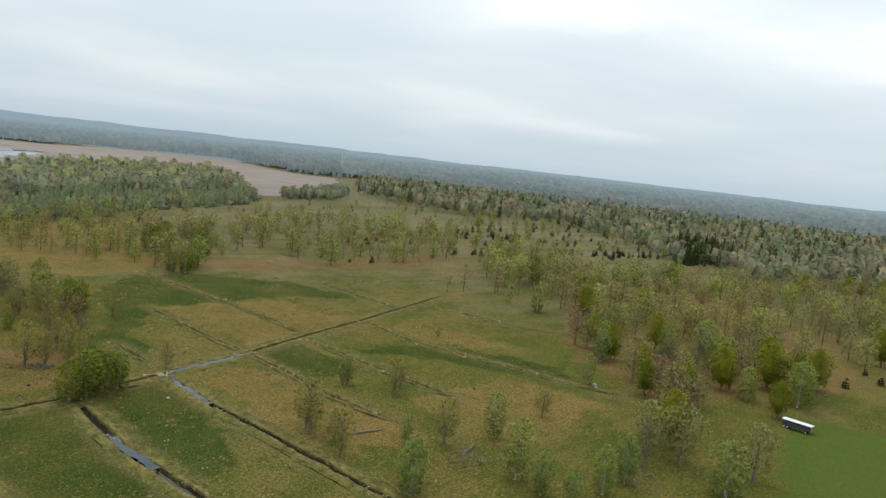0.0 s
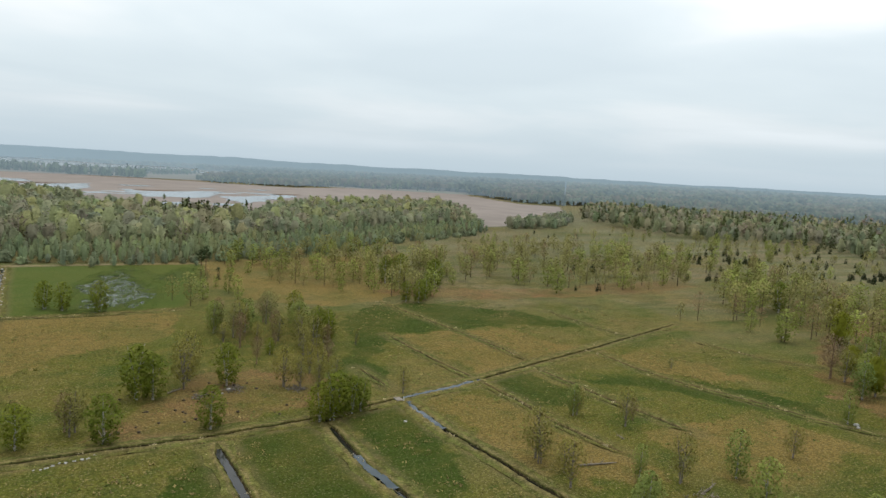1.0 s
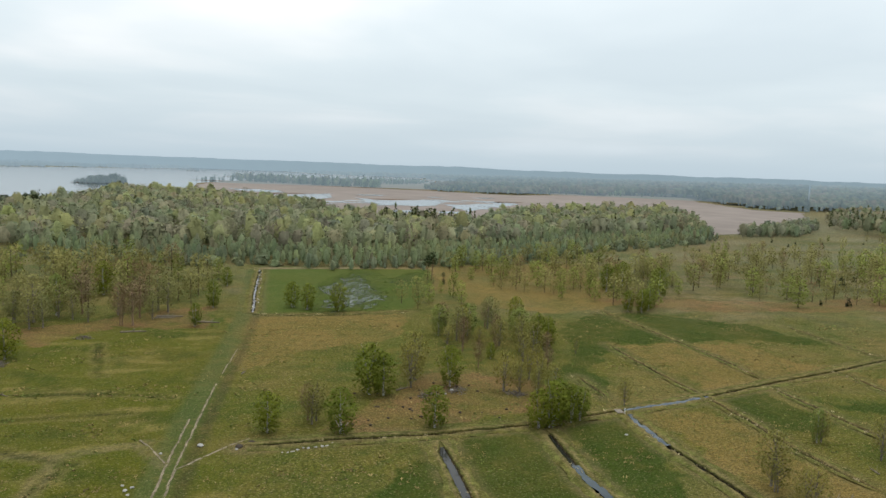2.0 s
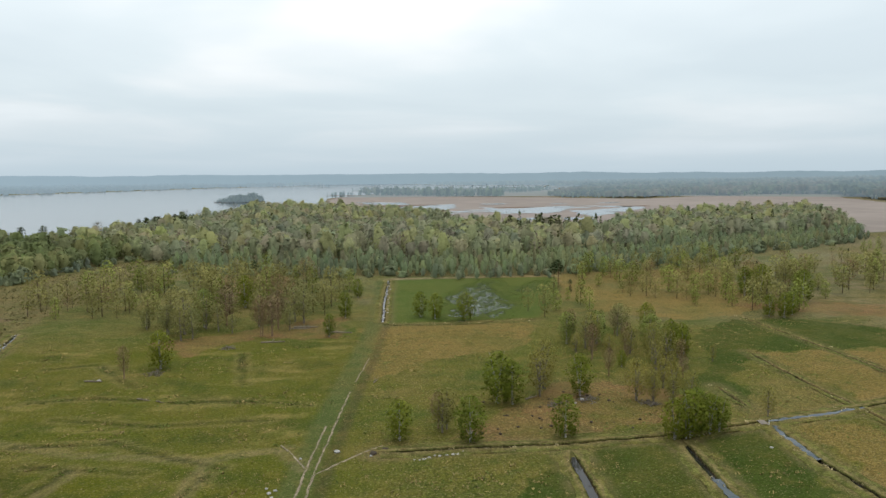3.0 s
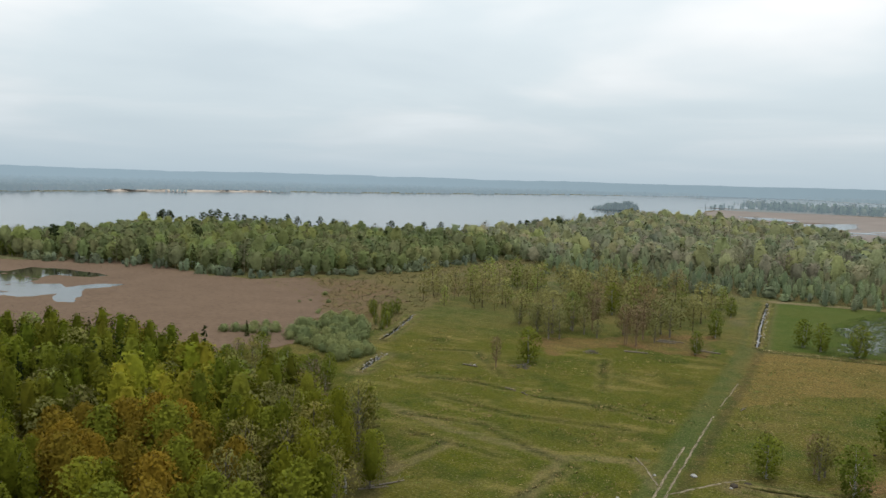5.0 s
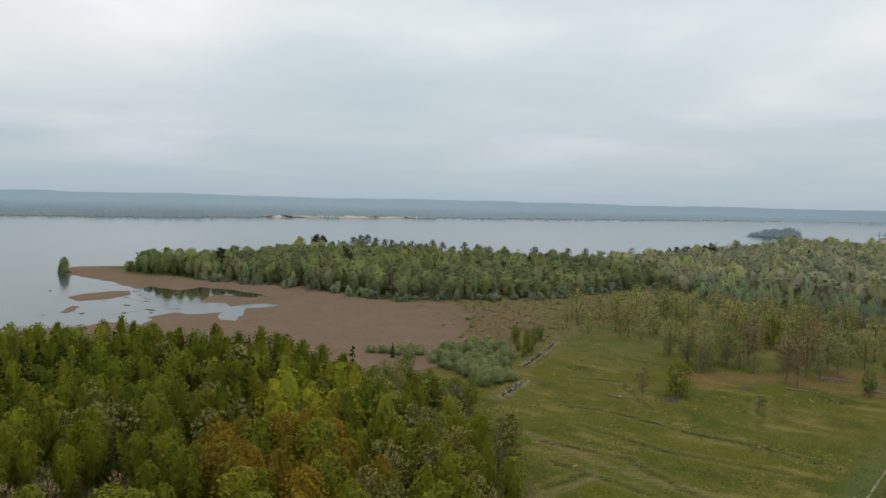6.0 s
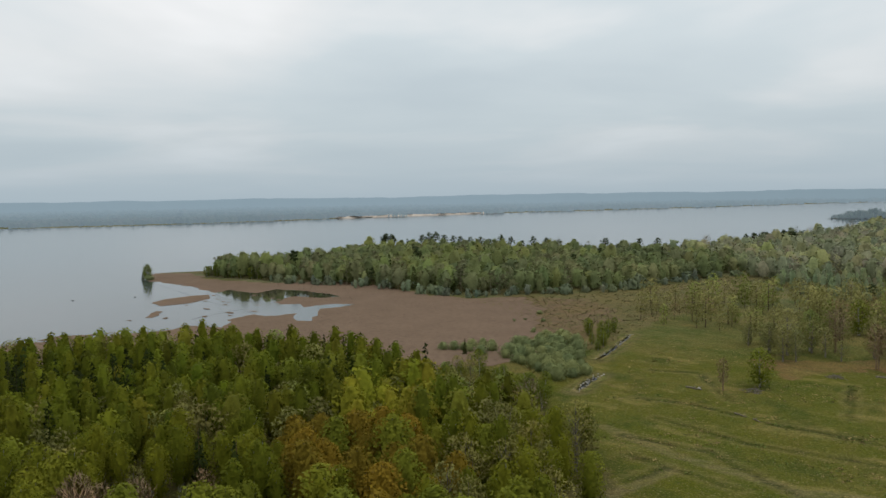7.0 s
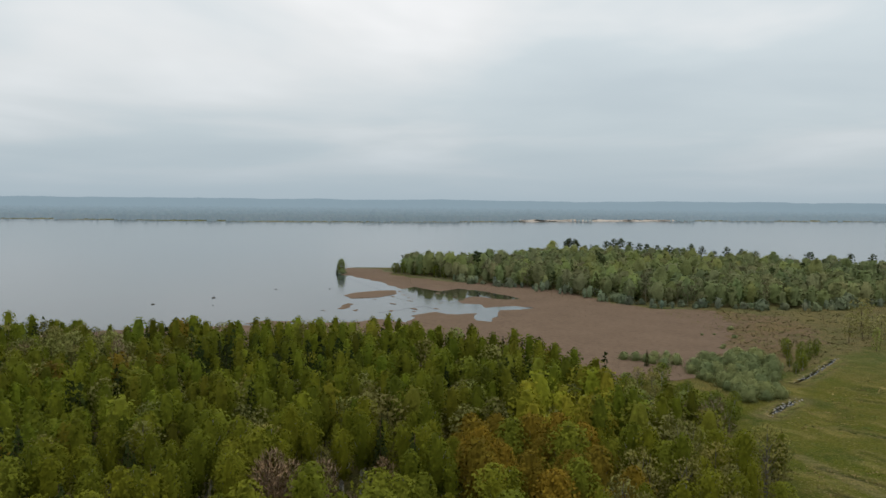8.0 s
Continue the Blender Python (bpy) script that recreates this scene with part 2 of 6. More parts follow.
SPECIES = {
    # height, crown radius, crown base, clumps, leaf colour, second colour
    "leafy": (10.0, 2.6, 0.05, 30, (0.125, 0.160, 0.018), (0.165, 0.190, 0.026)),
    "bright": (12.0, 3.3, 0.12, 36, (0.165, 0.188, 0.018), (0.212, 0.220, 0.024)),
    "sparse": (10.0, 3.0, 0.18, 28, (0.215, 0.200, 0.056), (0.255, 0.240, 0.070)),
    "orange": (12.0, 3.2, 0.18, 36, (0.212, 0.140, 0.014), (0.235, 0.172, 0.020)),
    "yellow": (13.0, 3.6, 0.16, 36, (0.262, 0.246, 0.018), (0.300, 0.280, 0.028)),
    "bare": (11.0, 2.8, 0.26, 30, (0.260, 0.178, 0.108), (0.285, 0.205, 0.125)),
    # budding tree paler and bluer than sparse: haze painted into its colour
    "catkin": (10.0, 3.0, 0.18, 28, (0.212, 0.210, 0.078), (0.250, 0.248, 0.098)),
    # pale leaf colour: fresh young leaf, plus painted haze for farther birches
    "greybirch": (10.0, 2.7, 0.06, 30, (0.188, 0.232, 0.058), (0.236, 0.276, 0.078)),
    "willow": (4.0, 2.6, 0.02, 26, (0.212, 0.252, 0.105), (0.262, 0.296, 0.135)),
    "spruce": (13.0, 2.3, 0.04, 0, (0.034, 0.046, 0.010), (0.050, 0.064, 0.014)),
    "pine": (12.0, 2.6, 0.55, 14, (0.040, 0.056, 0.022), (0.055, 0.074, 0.028)),
    "juniper": (3.0, 0.9, 0.0, 0, (0.016, 0.026, 0.010), (0.024, 0.034, 0.012)),
}


def crown_of(kind, leaves, size, seed, inner=0.0):
    """Points, triangles and colours of one crown, with the limb ends that carry it."""
    h, rad, low, clumps, c0, c1 = SPECIES[kind]
    r = np.random.RandomState(seed)
    if kind in ("spruce", "juniper"):
        z = 1 - np.sqrt(r.uniform(0.0, 1, leaves))
        tier = 0.72 + 0.28 * np.abs(np.sin(z * 34 + r.uniform(0, 6)))
        width = rad * np.power(1 - z, 0.85 if kind == "spruce" else 0.5) * tier
        ang, q = r.uniform(0, 6.2832, leaves), np.sqrt(r.uniform(0.25, 1, leaves))
        c = np.c_[width * q * np.cos(ang), width * q * np.sin(ang), h * (low + (1 - low) * z) - 0.25 * width * q]
        tips = np.zeros((0, 3))
        v, f, nrm = sprays(c, size, r, np.c_[np.cos(ang), np.sin(ang), np.full(leaves, 0.3)])
        mix = r.uniform(0, 1, leaves)
    else:
        ang = np.arange(clumps) * 2.39996 + r.uniform(0, 6)
        u = (np.arange(clumps) + r.uniform(0.1, 0.9, clumps)) / clumps
        top = h * (1 - low)

        def bulge(q):
            if kind in ("willow", "pine"):
                return np.sqrt(np.clip(1 - (q * 0.97) ** 2.2, 0, 1))
            if kind == "stand":
                return np.where(q > 0.45, np.power(np.clip(1 - ((q - 0.45) / 0.55) ** 2.3, 0, 1), 0.5), 0.5 + 0.5 * np.clip(q / 0.45, 0, 1))
            over = np.clip((q - 0.45) / 0.55, 0, 1)
            return np.where(q > 0.45, np.power(1 - np.power(over, 2.5), 0.55), 0.62 + 0.38 * np.power(np.clip(q / 0.45, 0, 1), 0.8))

        reach = rad * bulge(u) * r.uniform(0.35, 0.85, clumps)
        tips = np.c_[reach * np.cos(ang), reach * np.sin(ang), h * low + top * (0.06 + 0.86 * u)]
        tips += r.normal(size=tips.shape) * 0.18
        k = r.randint(0, clumps, leaves)
        puff = rad * (0.26 + 0.14 * r.uniform(size=clumps))[k, None]
        d = r.normal(size=(leaves, 3))
        d /= np.linalg.norm(d, axis=1, keepdims=True)
        c = tips[k] + d * puff * np.power(r.uniform(size=(leaves, 1)), 0.45) * np.array([1, 1, 1.05 if kind != "pine" else 0.6])
        # the rest of the leaves fill the crown's lobed outline
        shell = r.uniform(size=leaves) < ({"pine": 0.1, "stand": 0.62, "willow": 0.7}.get(kind, 0.55))
        q, th = np.power(r.uniform(0.0, 1, leaves), 0.95), r.uniform(0, 6.2832, leaves)
        p1, p2 = r.uniform(0, 6.28, 2)
        lobes = 1 + 0.17 * np.sin(3 * th + p1 + 5 * q) + 0.10 * np.sin(5 * th + p2 - 9 * q)
        w = rad * bulge(q) * lobes * np.sqrt(r.uniform(0.3, 0.95, leaves))
        fill = np.c_[w * np.cos(th), w * np.sin(th), h * low + top * (0.02 + 0.97 * q)]
        c = np.where(shell[:, None], fill, c)
        c[:, 2] = np.maximum(c[:, 2], 0.25)
        middle = np.array([0, 0, h * (low + 0.40 * (1 - low))])
        away_ = (c - middle) / np.array([rad, rad, 0.5 * h])
        away_ /= np.linalg.norm(away_, axis=1, keepdims=True) + 1e-9
        v, f, nrm = sprays(c, size, r, np.where(shell[:, None], away_, 0.4 * d + 0.7 * away_))
        if kind in ("bare", "sparse", "catkin"):
            # thin twigs that fan up and outward
            twig = r.uniform(size=leaves) < (0.92 if kind == "bare" else 0.25)
            run = away_ * np.array([1, 1, 0.5]) + np.array([0, 0, 0.7]) + 0.4 * r.normal(size=(leaves, 3))
            run *= (size * r.uniform(2.2, 4.5, leaves) / np.linalg.norm(run, axis=1))[:, None]
            side = np.cross(run, r.normal(size=(leaves, 3)))
            side *= 0.05 / (np.linalg.norm(side, axis=1, keepdims=True) + 1e-9)
            t3 = np.stack([c - run * 0.5 - side, c - run * 0.5 + side, c + run * 0.5], 1).reshape(-1, 3)
            v = np.where(np.repeat(twig, 3)[:, None], t3, v)
        mix = np.clip(r.uniform(0, 1, clumps)[k] * 0.6 + r.uniform(0, 0.4, leaves), 0, 1)
    col = np.asarray(c0) * (1 - mix[:, None]) + np.asarray(c1) * mix[:, None]
    col = col * r.uniform(0.93, 1.07, (leaves, 1))
    col = np.repeat(col, 3, 0)
    if inner and kind not in ("spruce", "juniper", "pine", "bare", "catkin"):
        # twigs and leaves deep inside the crown, too dense to see through
        rings, sides = 5, 6
        q = np.linspace(0.05, 0.93, rings)[:, None] * np.ones((1, sides))
        th = (np.arange(sides) / sides * 6.2832)[None] + 0.4 * np.arange(rings)[:, None]
        w = inner * rad * bulge(q) * (1 + 0.17 * np.sin(3 * th + p1 + 5 * q)) * r.uniform(0.7, 1.2, q.shape)
        iv = np.stack([w * np.cos(th), w * np.sin(th), np.maximum(h * low + top * q, 0.15)], 2).reshape(-1, 3)
        a = (np.arange(rings - 1)[:, None] * sides + np.arange(sides)[None]).ravel()
        b = (np.arange(rings - 1)[:, None] * sides + (np.arange(sides) + 1)[None] % sides).ravel()
        cap = (rings - 1) * sides
        fi = np.concatenate([np.c_[a, b, a + sides], np.c_[b, b + sides, a + sides], [(cap, cap + k, cap + k + 1) for k in range(1, sides - 1)]])
        inn = (iv - middle) / np.array([rad, rad, 0.5 * h]) + np.array([0, 0, 0.25])
        inn /= np.linalg.norm(inn, axis=1, keepdims=True)
        f = np.concatenate([f, fi + len(v)])
        v, nrm = np.concatenate([v, iv]), np.concatenate([nrm, inn])
        col = np.concatenate([col, (np.asarray(c0) + np.asarray(c1)) * 0.5 * r.uniform(0.85, 1.1, (len(iv), 1))])
    return v, f, col, tips, nrm


def trunk_of(kind, tips, seed, sides=5, stems=1):
    h, rad, low = SPECIES[kind][:3]
    r = np.random.RandomState(seed + 500)
    pieces = []
    foot = 0.020 * h
    for s in range(stems):
        lean = r.normal(size=2) * (0.25 if stems == 1 else 0.9)
        zs = np.array([-0.15, 0.25, 0.5, 0.75, 0.97]) * h
        zs[0] = -0.15
        line = np.c_[lean[0] * np.abs(zs / h) ** 1.5 + 0.25 * s * r.normal(), lean[1] * np.abs(zs / h) ** 1.5 + 0.25 * s * r.normal(), zs]
        pieces.append(tube(line, foot / math.sqrt(stems) * np.array([1.25, 0.85, 0.6, 0.36, 0.1]), sides))
        for p in tips[s::stems * (1 if kind in ("sparse", "bare") else 2 if kind == "catkin" else 3)]:
            z = max(0.18 * h * 0.5, p[2] - 0.75 * math.hypot(p[0], p[1]) - 0.1 * h)
            q = np.array([np.interp(z, zs, line[:, 0]), np.interp(z, zs, line[:, 1]), z])
            mid = (q + p) / 2 + np.array([0, 0, -0.15])
            pieces.append(tube([q, mid, p], foot * np.array([0.34, 0.2, 0.06]), 3))
    return joined(pieces)


def lay_copies(templates, x, y, scale, height, tint, seed, z=0.0):
    """Many plants as one set of points, triangles and colours: each takes one of the templates."""
    r = np.random.RandomState(seed)
    which = r.randint(0, len(templates), len(x))
    spin = r.uniform(0, 6.2832, len(x))
    vs, fs, cs, ns, n = [], [], [], [], 0
    z = np.broadcast_to(z, np.shape(x))
    for k, (v, f, c, nrm) in enumerate(templates):
        m = np.nonzero(which == k)[0]
        if not len(m):
            continue
        ca, sa = np.cos(spin[m])[:, None] * scale[m, None], np.sin(spin[m])[:, None] * scale[m, None]
        p = np.stack([v[None, :, 0] * ca - v[None, :, 1] * sa + x[m, None], v[None, :, 0] * sa + v[None, :, 1] * ca + y[m, None], v[None, :, 2] * height[m, None] + z[m, None]], 2)
        vs.append(p.reshape(-1, 3))
        cs.append((c[None] * tint[m, None]).reshape(-1, 3))
        co, si = np.cos(spin[m])[:, None], np.sin(spin[m])[:, None]
        ns.append(np.stack([nrm[None, :, 0] * co - nrm[None, :, 1] * si, nrm[None, :, 0] * si + nrm[None, :, 1] * co, np.broadcast_to(nrm[None, :, 2], (len(m), len(v)))], 2).reshape(-1, 3))
        fs.append((f[None] + (np.arange(len(m)) * len(v))[:, None, None] + n).reshape(-1, 3))
        n += len(m) * len(v)
    return np.concatenate(vs), np.concatenate(fs), np.concatenate(cs), np.concatenate(ns)


def scattered(poly, gap, seed, keep=1.0):
    """Uneven points in a polygon, about one each gap x gap metres."""
    r = np.random.RandomState(seed)
    xs, ys = [p[0] for p in poly], [p[1] for p in poly]
    gx, gy = np.meshgrid(np.arange(min(xs), max(xs), gap), np.arange(min(ys), max(ys), gap))
    x, y = gx.ravel() + r.uniform(-0.48, 0.48, gx.size) * gap, gy.ravel() + r.uniform(-0.48, 0.48, gx.size) * gap
    m = inside(poly, x, y) & (r.uniform(size=x.size) < keep)
    return x[m], y[m]


# ---- plan of the place: ditches, tracks, fields, woods (metres; the camera hangs over the origin) ----
MAIN_DITCH = [(3.8, 132.0), (20.7, 132.5), (37.9, 131.9), (57.0, 133.6), (76.0, 137.5), (96.7, 141.5), (129.9, 151.5), (157.2, 159.1), (216.5, 177.4)]
WET_DITCHES = [
    MAIN_DITCH,
    [(81.7, 137.7), (79.8, 118.4), (80.0, 106.6), (79.7, 91.4), (79.4, 75.6), (79.4, 61.0)],
    [(60.4, 130.8), (58.2, 112.2), (57.5, 106.9), (57.9, 81.3)],
    [(38.3, 128.4), (36.9, 115.1), (36.0, 104.7), (35.1, 85.2)],
    [(-87.6, 170.2), (-89.4, 180.1), (-90.6, 190.0)],
    [(-99.3, 206.2), (-101.9, 223.1), (-107.7, 251.6)],
    [(16.3, 357.0), (11.7, 297.7), (9.1, 251.6)],
]
DRY_DRAINS = [
    [(133.6, 246.7), (133.5, 214.4), (133.3, 176.5), (131.1, 153.3)],
    [(109.2, 196.1), (107.0, 166.0), (106.7, 146.8), (105.5, 128.2), (103.5, 111.6), (103.7, 91.8)],
    [(157.7, 156.7), (154.6, 138.6), (154.8, 123.1), (157.8, 109.2), (160.2, 90.8), (163.9, 75.7)],
    [(84.1, 165.2), (83.1, 146.7)],
    [(186.7, 213.0), (183.9, 178.6), (183.9, 165.8)],
    [(200.2, 156.2), (201.6, 132.5), (210.7, 115.4), (219.0, 105.6)],
    [(128.1, 148.2), (126.2, 121.3), (125.9, 95.3)],
    [(9.3, 249.0), (37.8, 247.6), (62.1, 250.5)],
]
TRACK = [(14.4, 357.1), (7.4, 250.4), (2.1, 203.3), (-2.4, 171.7), (-5.4, 148.0), (-7.8, 128.2), (-9.2, 113.7), (-10.2, 88.2)]
SIDE_TRACK = [(-7.7, 123.1), (-3.1, 128.3), (1.0, 132.9), (4.7, 135.7), (9.8, 141.1), (14.6, 147.3), (26.1, 154.5), (36.3, 163.4)]
FAINT_TRACKS = [
    [(-69.4, 147.4), (-50.7, 138.3), (-38.4, 135.5), (-26.8, 132.7), (-12.6, 137.2)],
    [(-26.5, 131.3), (-28.7, 105.3)],
    [(-48.1, 130.5), (-51.9, 114.5)],
    [(-13.6, 135.0), (-9.5, 126.6)],
]
POND_FIELD = [(16.7, 355.2), (54.0, 357.5), (97.4, 355.3), (89.6, 316.4), (63.8, 254.7), (38.6, 252.3), (10.0, 252.6)]
POND = [(38.6, 303.2), (49.4, 324.8), (63.1, 349.8), (62.2, 316.8), (64.2, 301.2), (57.9, 277.3), (50.4, 256.5), (32.1, 258.2), (37.6, 278.1)]
POND_TWO = [(65.8, 313.7), (75.6, 324.2), (89.6, 340.7), (80.0, 319.6), (73.0, 307.1)]
DRY_PATCHES = [
    [(2.4, 246.5), (30.3, 246.1), (59.1, 244.4), (48.0, 210.8), (31.6, 202.0), (8.5, 183.3), (1.8, 181.1)],
    [(109.0, 192.2), (130.8, 195.9), (154.2, 189.2), (155.3, 161.7), (132.1, 154.6), (109.1, 149.0)],
    [(103.2, 134.4), (84.3, 135.5), (84.2, 86.1), (101.8, 81.1)],
    [(157.9, 151.3), (179.6, 150.7), (175.2, 118.0), (158.6, 124.4)],
    [(115.3, 103.6), (149.0, 101.0), (153.8, 70.9), (112.2, 70.9)],
    [(59.6, 363.3), (192.1, 378.3), (152.4, 262.4), (111.3, 238.7), (92.6, 259.6)],
]
LITTER = [
    [(20.2, 134.4), (31.0, 149.7), (43.9, 168.9), (51.7, 172.8), (67.0, 169.9), (73.4, 157.6), (67.5, 138.7), (40.1, 135.3)],
    [(-61.3, 234.7), (-48.1, 207.7), (-30.9, 237.5), (-4.6, 229.8), (-3.7, 265.6), (-20.8, 256.3)],
    [(152.7, 247.6), (211.0, 236.5), (263.8, 232.9), (313.4, 244.7), (301.3, 261.1), (215.5, 257.5), (141.8, 273.4)],
    [(224.9, 132.5), (186.0, 99.8), (167.0, 63.9), (238.9, 41.0), (346.0, 68.7), (357.8, 174.8)],
]
WET_GREEN = [
    [(39.1, 129.1), (58.0, 131.0), (57.2, 113.9), (56.7, 83.4), (36.1, 85.3)],
    [(61.9, 132.2), (78.2, 135.6), (77.4, 117.7), (76.0, 100.2), (67.0, 89.6), (57.6, 90.9), (58.7, 109.1)],
    [(24.5, 118.6), (37.1, 124.6), (34.8, 101.7), (22.4, 104.9)],
    [(105.8, 218.4), (129.9, 241.9), (148.4, 238.9), (177.5, 211.9), (180.8, 187.2), (137.3, 197.2), (109.5, 194.7), (93.7, 170.3), (84.2, 147.2), (83.4, 168.3)],
    [(107.2, 141.9), (126.1, 146.7), (123.0, 120.6), (106.9, 121.7)],
    [(130.6, 139.9), (157.7, 122.0), (173.0, 94.4), (159.9, 89.1), (147.7, 111.2)],
    [(-31.2, 114.8), (-25.0, 119.0), (-21.0, 104.8), (-33.5, 101.0)],
]
MOWN = [(187.7, 44.1), (192.4, 35.1), (193.3, 25.0), (240.0, -20.0), (150.0, -60.0), (110.0, 0.0), (133.9, 31.3), (159.8, 37.8)]
REED_BED = [(-477, 295), (-456, 308), (-413, 289), (-360, 295), (-333, 317), (-288, 323), (-252, 300), (-208, 299), (-194, 318), (-171, 296), (-149, 255), (-121, 194), (-135, 162), (-192, 122), (-244, 104), (-285, 15), (-306, 40), (-299, 72), (-291, 106), (-277, 128), (-268, 150), (-262, 182), (-265, 236), (-352, 252), (-395, 262), (-440, 266)]
INLET = [(-417, 258), (-380, 251), (-354, 246), (-332, 239), (-308, 235), (-296, 236), (-281, 235), (-271, 243), (-260, 237), (-260, 243), (-256, 252), (-248, 254), (-247, 246), (-252, 237), (-239, 223), (-228, 211), (-235, 208), (-241, 212), (-251, 222), (-252, 213), (-256, 209), (-266, 211), (-281, 218), (-280, 209), (-278, 198), (-279, 188), (-270, 191), (-256, 192), (-248, 181), (-258, 179), (-266, 176), (-276, 184), (-283, 205), (-300, 219), (-330, 230), (-372, 243), (-410, 254)]
POOL = [(-346, 249), (-350, 261), (-324, 258), (-327, 276), (-314, 279), (-299, 279), (-273, 272), (-277, 265), (-289, 262), (-297, 259), (-288, 244), (-284, 233), (-298, 237), (-308, 235), (-330, 240)]
REED_ISLES = [
    [(-338, 206), (-346, 218), (-346, 233), (-341, 241), (-326, 231), (-322, 217), (-325, 203)],
    [(-298, 178), (-312, 192), (-308, 193), (-295, 180)],
    [(-290, 182), (-291, 185), (-285, 181)],
    [(-299, 170), (-298, 172), (-295, 170)],
    [(-283, 126), (-286, 137), (-277, 145), (-271, 137)],
]
MARSH = [(-205, 295), (-190, 330), (-169, 355), (-154, 390), (-133, 473), (-120, 453), (-102, 361), (-112, 296), (-108, 255), (-102, 225), (-115, 211), (-149, 255)]
LAKE_SHORE = [(-888, -750), (-456, -198), (-311, 18), (-255, 127), (-223, 214), (-271, 275), (-344, 285), (-445, 291), (-476, 301), (-459, 329), (-435, 376), (-439, 426), (-441, 498), (-415, 551), (-337, 545), (-275, 552), (-228, 592), (-193, 647), (-169, 716), (-153, 893), (-98, 1059), (-48, 1367), (-56, 1640), (8, 1880), (70, 2010), (190, 2120), (290, 2480), (420, 2720), (560, 2840), (760, 2960), (880, 3343),
              (460, 3515), (373, 3909), (156, 4502), (-94, 4300), (-326, 3605), (-600, 3255), (-800, 2701), (-1015, 2224), (-1210, 1874), (-1324, 1559), (-1382, 1172), (-1520, 817), (-1707, 618), (-2109, 255), (-2455, -229)]
FAR_REEDS = [(-50, 1560), (-30, 1700), (20, 1850), (130, 1770), (205, 1690), (330, 1630), (424, 1560), (567, 1428), (741, 1543), (867, 1523), (1023, 1542), (916, 1293), (849, 1063), (885, 987), (677, 731), (610, 689), (475, 592), (414, 569), (335, 518), (303, 569), (200, 637), (149, 727), (88, 939), (-23, 1153)]
FAR_POOLS = [
    [(82, 1163), (117, 1219), (173, 1267), (154, 1109), (118, 1059), (87, 1049)],
    [(197, 1164), (215, 1075), (266, 1094), (320, 1142), (290, 1001), (249, 934), (216, 944), (182, 944)],
    [(290, 1001), (318, 997), (437, 1120), (410, 1031), (320, 911), (272, 831), (282, 915)],
    [(340, 1179), (363, 1137), (427, 1120), (422, 1083), (372, 1086)],
    [(310, 862), (355, 911), (321, 839), (297, 818)],
    [(0, 1405), (91, 1360), (94, 1260), (30, 1278)],
]
CLUMP = [(404, 517), (434, 553), (498, 559), (606, 651), (621, 693), (543, 638), (449, 576)]
BAY = [(330, 2330), (460, 2640), (640, 2800), (800, 2830), (700, 2520), (520, 2330), (400, 2230)]
NEAR_WOOD = [(-46, 82), (-53, 112), (-59, 126), (-68, 133), (-83, 134), (-97, 137), (-114, 143), (-137, 148), (-162, 144), (-196, 137), (-215, 101), (-232, 75), (-262, 57), (-286, 11), (-329, -72), (-140, -130), (-74, -48), (-53, 13), (-44, 56)]
HEADLAND = [(-427, 301), (-357, 305), (-304, 313), (-260, 310), (-216, 308), (-190, 337), (-169, 362), (-156, 398), (-135, 473), (-152, 519), (-208, 554), (-259, 538), (-337, 533), (-410, 536), (-430, 495), (-426, 423), (-421, 373), (-447, 326)]
MID_WOOD = [(-133, 478), (-89, 405), (-23, 379), (16, 373), (55, 363), (94, 362), (169, 391), (222, 435), (261, 456), (336, 489), (403, 553), (438, 616), (533, 827), (368, 776), (256, 691), (201, 578), (165, 610), (139, 655), (94, 652), (88, 819), (54, 902), (-53, 986), (-123, 1024), (-145, 893), (-163, 715), (-188, 640), (-218, 579), (-152, 519)]
RIGHT_WOOD = [(958, 963), (882, 896), (637, 691), (608, 619), (586, 536), (568, 446), (599, 408), (640, 379), (613, 328), (554, 258), (483, 199), (498, 183), (471, 144), (485, 109), (529, 74), (545, 50), (734, -122), (2877, -91), (2689, 2023), (1739, 2161)]
FAR_WOOD = [(424, 1491), (566, 1450), (740, 1560), (877, 1539), (1041, 1555), (929, 1294), (864, 1066), (958, 963), (1739, 2161), (1599, 3743), (900, 2900), (720, 2360), (560, 2000), (440, 1720)]
TONGUE = [(14, 1880), (60, 1860), (130, 1800), (205, 1720), (262, 1700), (330, 1660), (345, 1720), (270, 1800), (190, 1880), (90, 1960), (30, 1950)]
LOW_SPIT = [(250, 2050), (330, 1960), (430, 1990), (560, 2180), (640, 2380), (560, 2420), (400, 2260), (300, 2200)]
OPEN_FLATS = [(-80, 1400), (424, 1480), (440, 1720), (560, 2000), (720, 2360), (860, 2800), (760, 2960), (420, 2720), (290, 2480), (190, 2120), (70, 2010), (-60, 1700)]

# ---- ground: one sheet to the horizon ----
def spread_lines(lo, hi, step):
    near = list(np.arange(lo, hi + step, step))
    out, d, at = [], step, near[-1]
    while at < 4700:
        d *= 1.22
        at += d
        out.append(at)
    back, d, at = [], step, near[0]
    while at > -4700:
        d *= 1.22
        at -= d
        back.append(at)
    return np.array(back[::-1] + near + out)


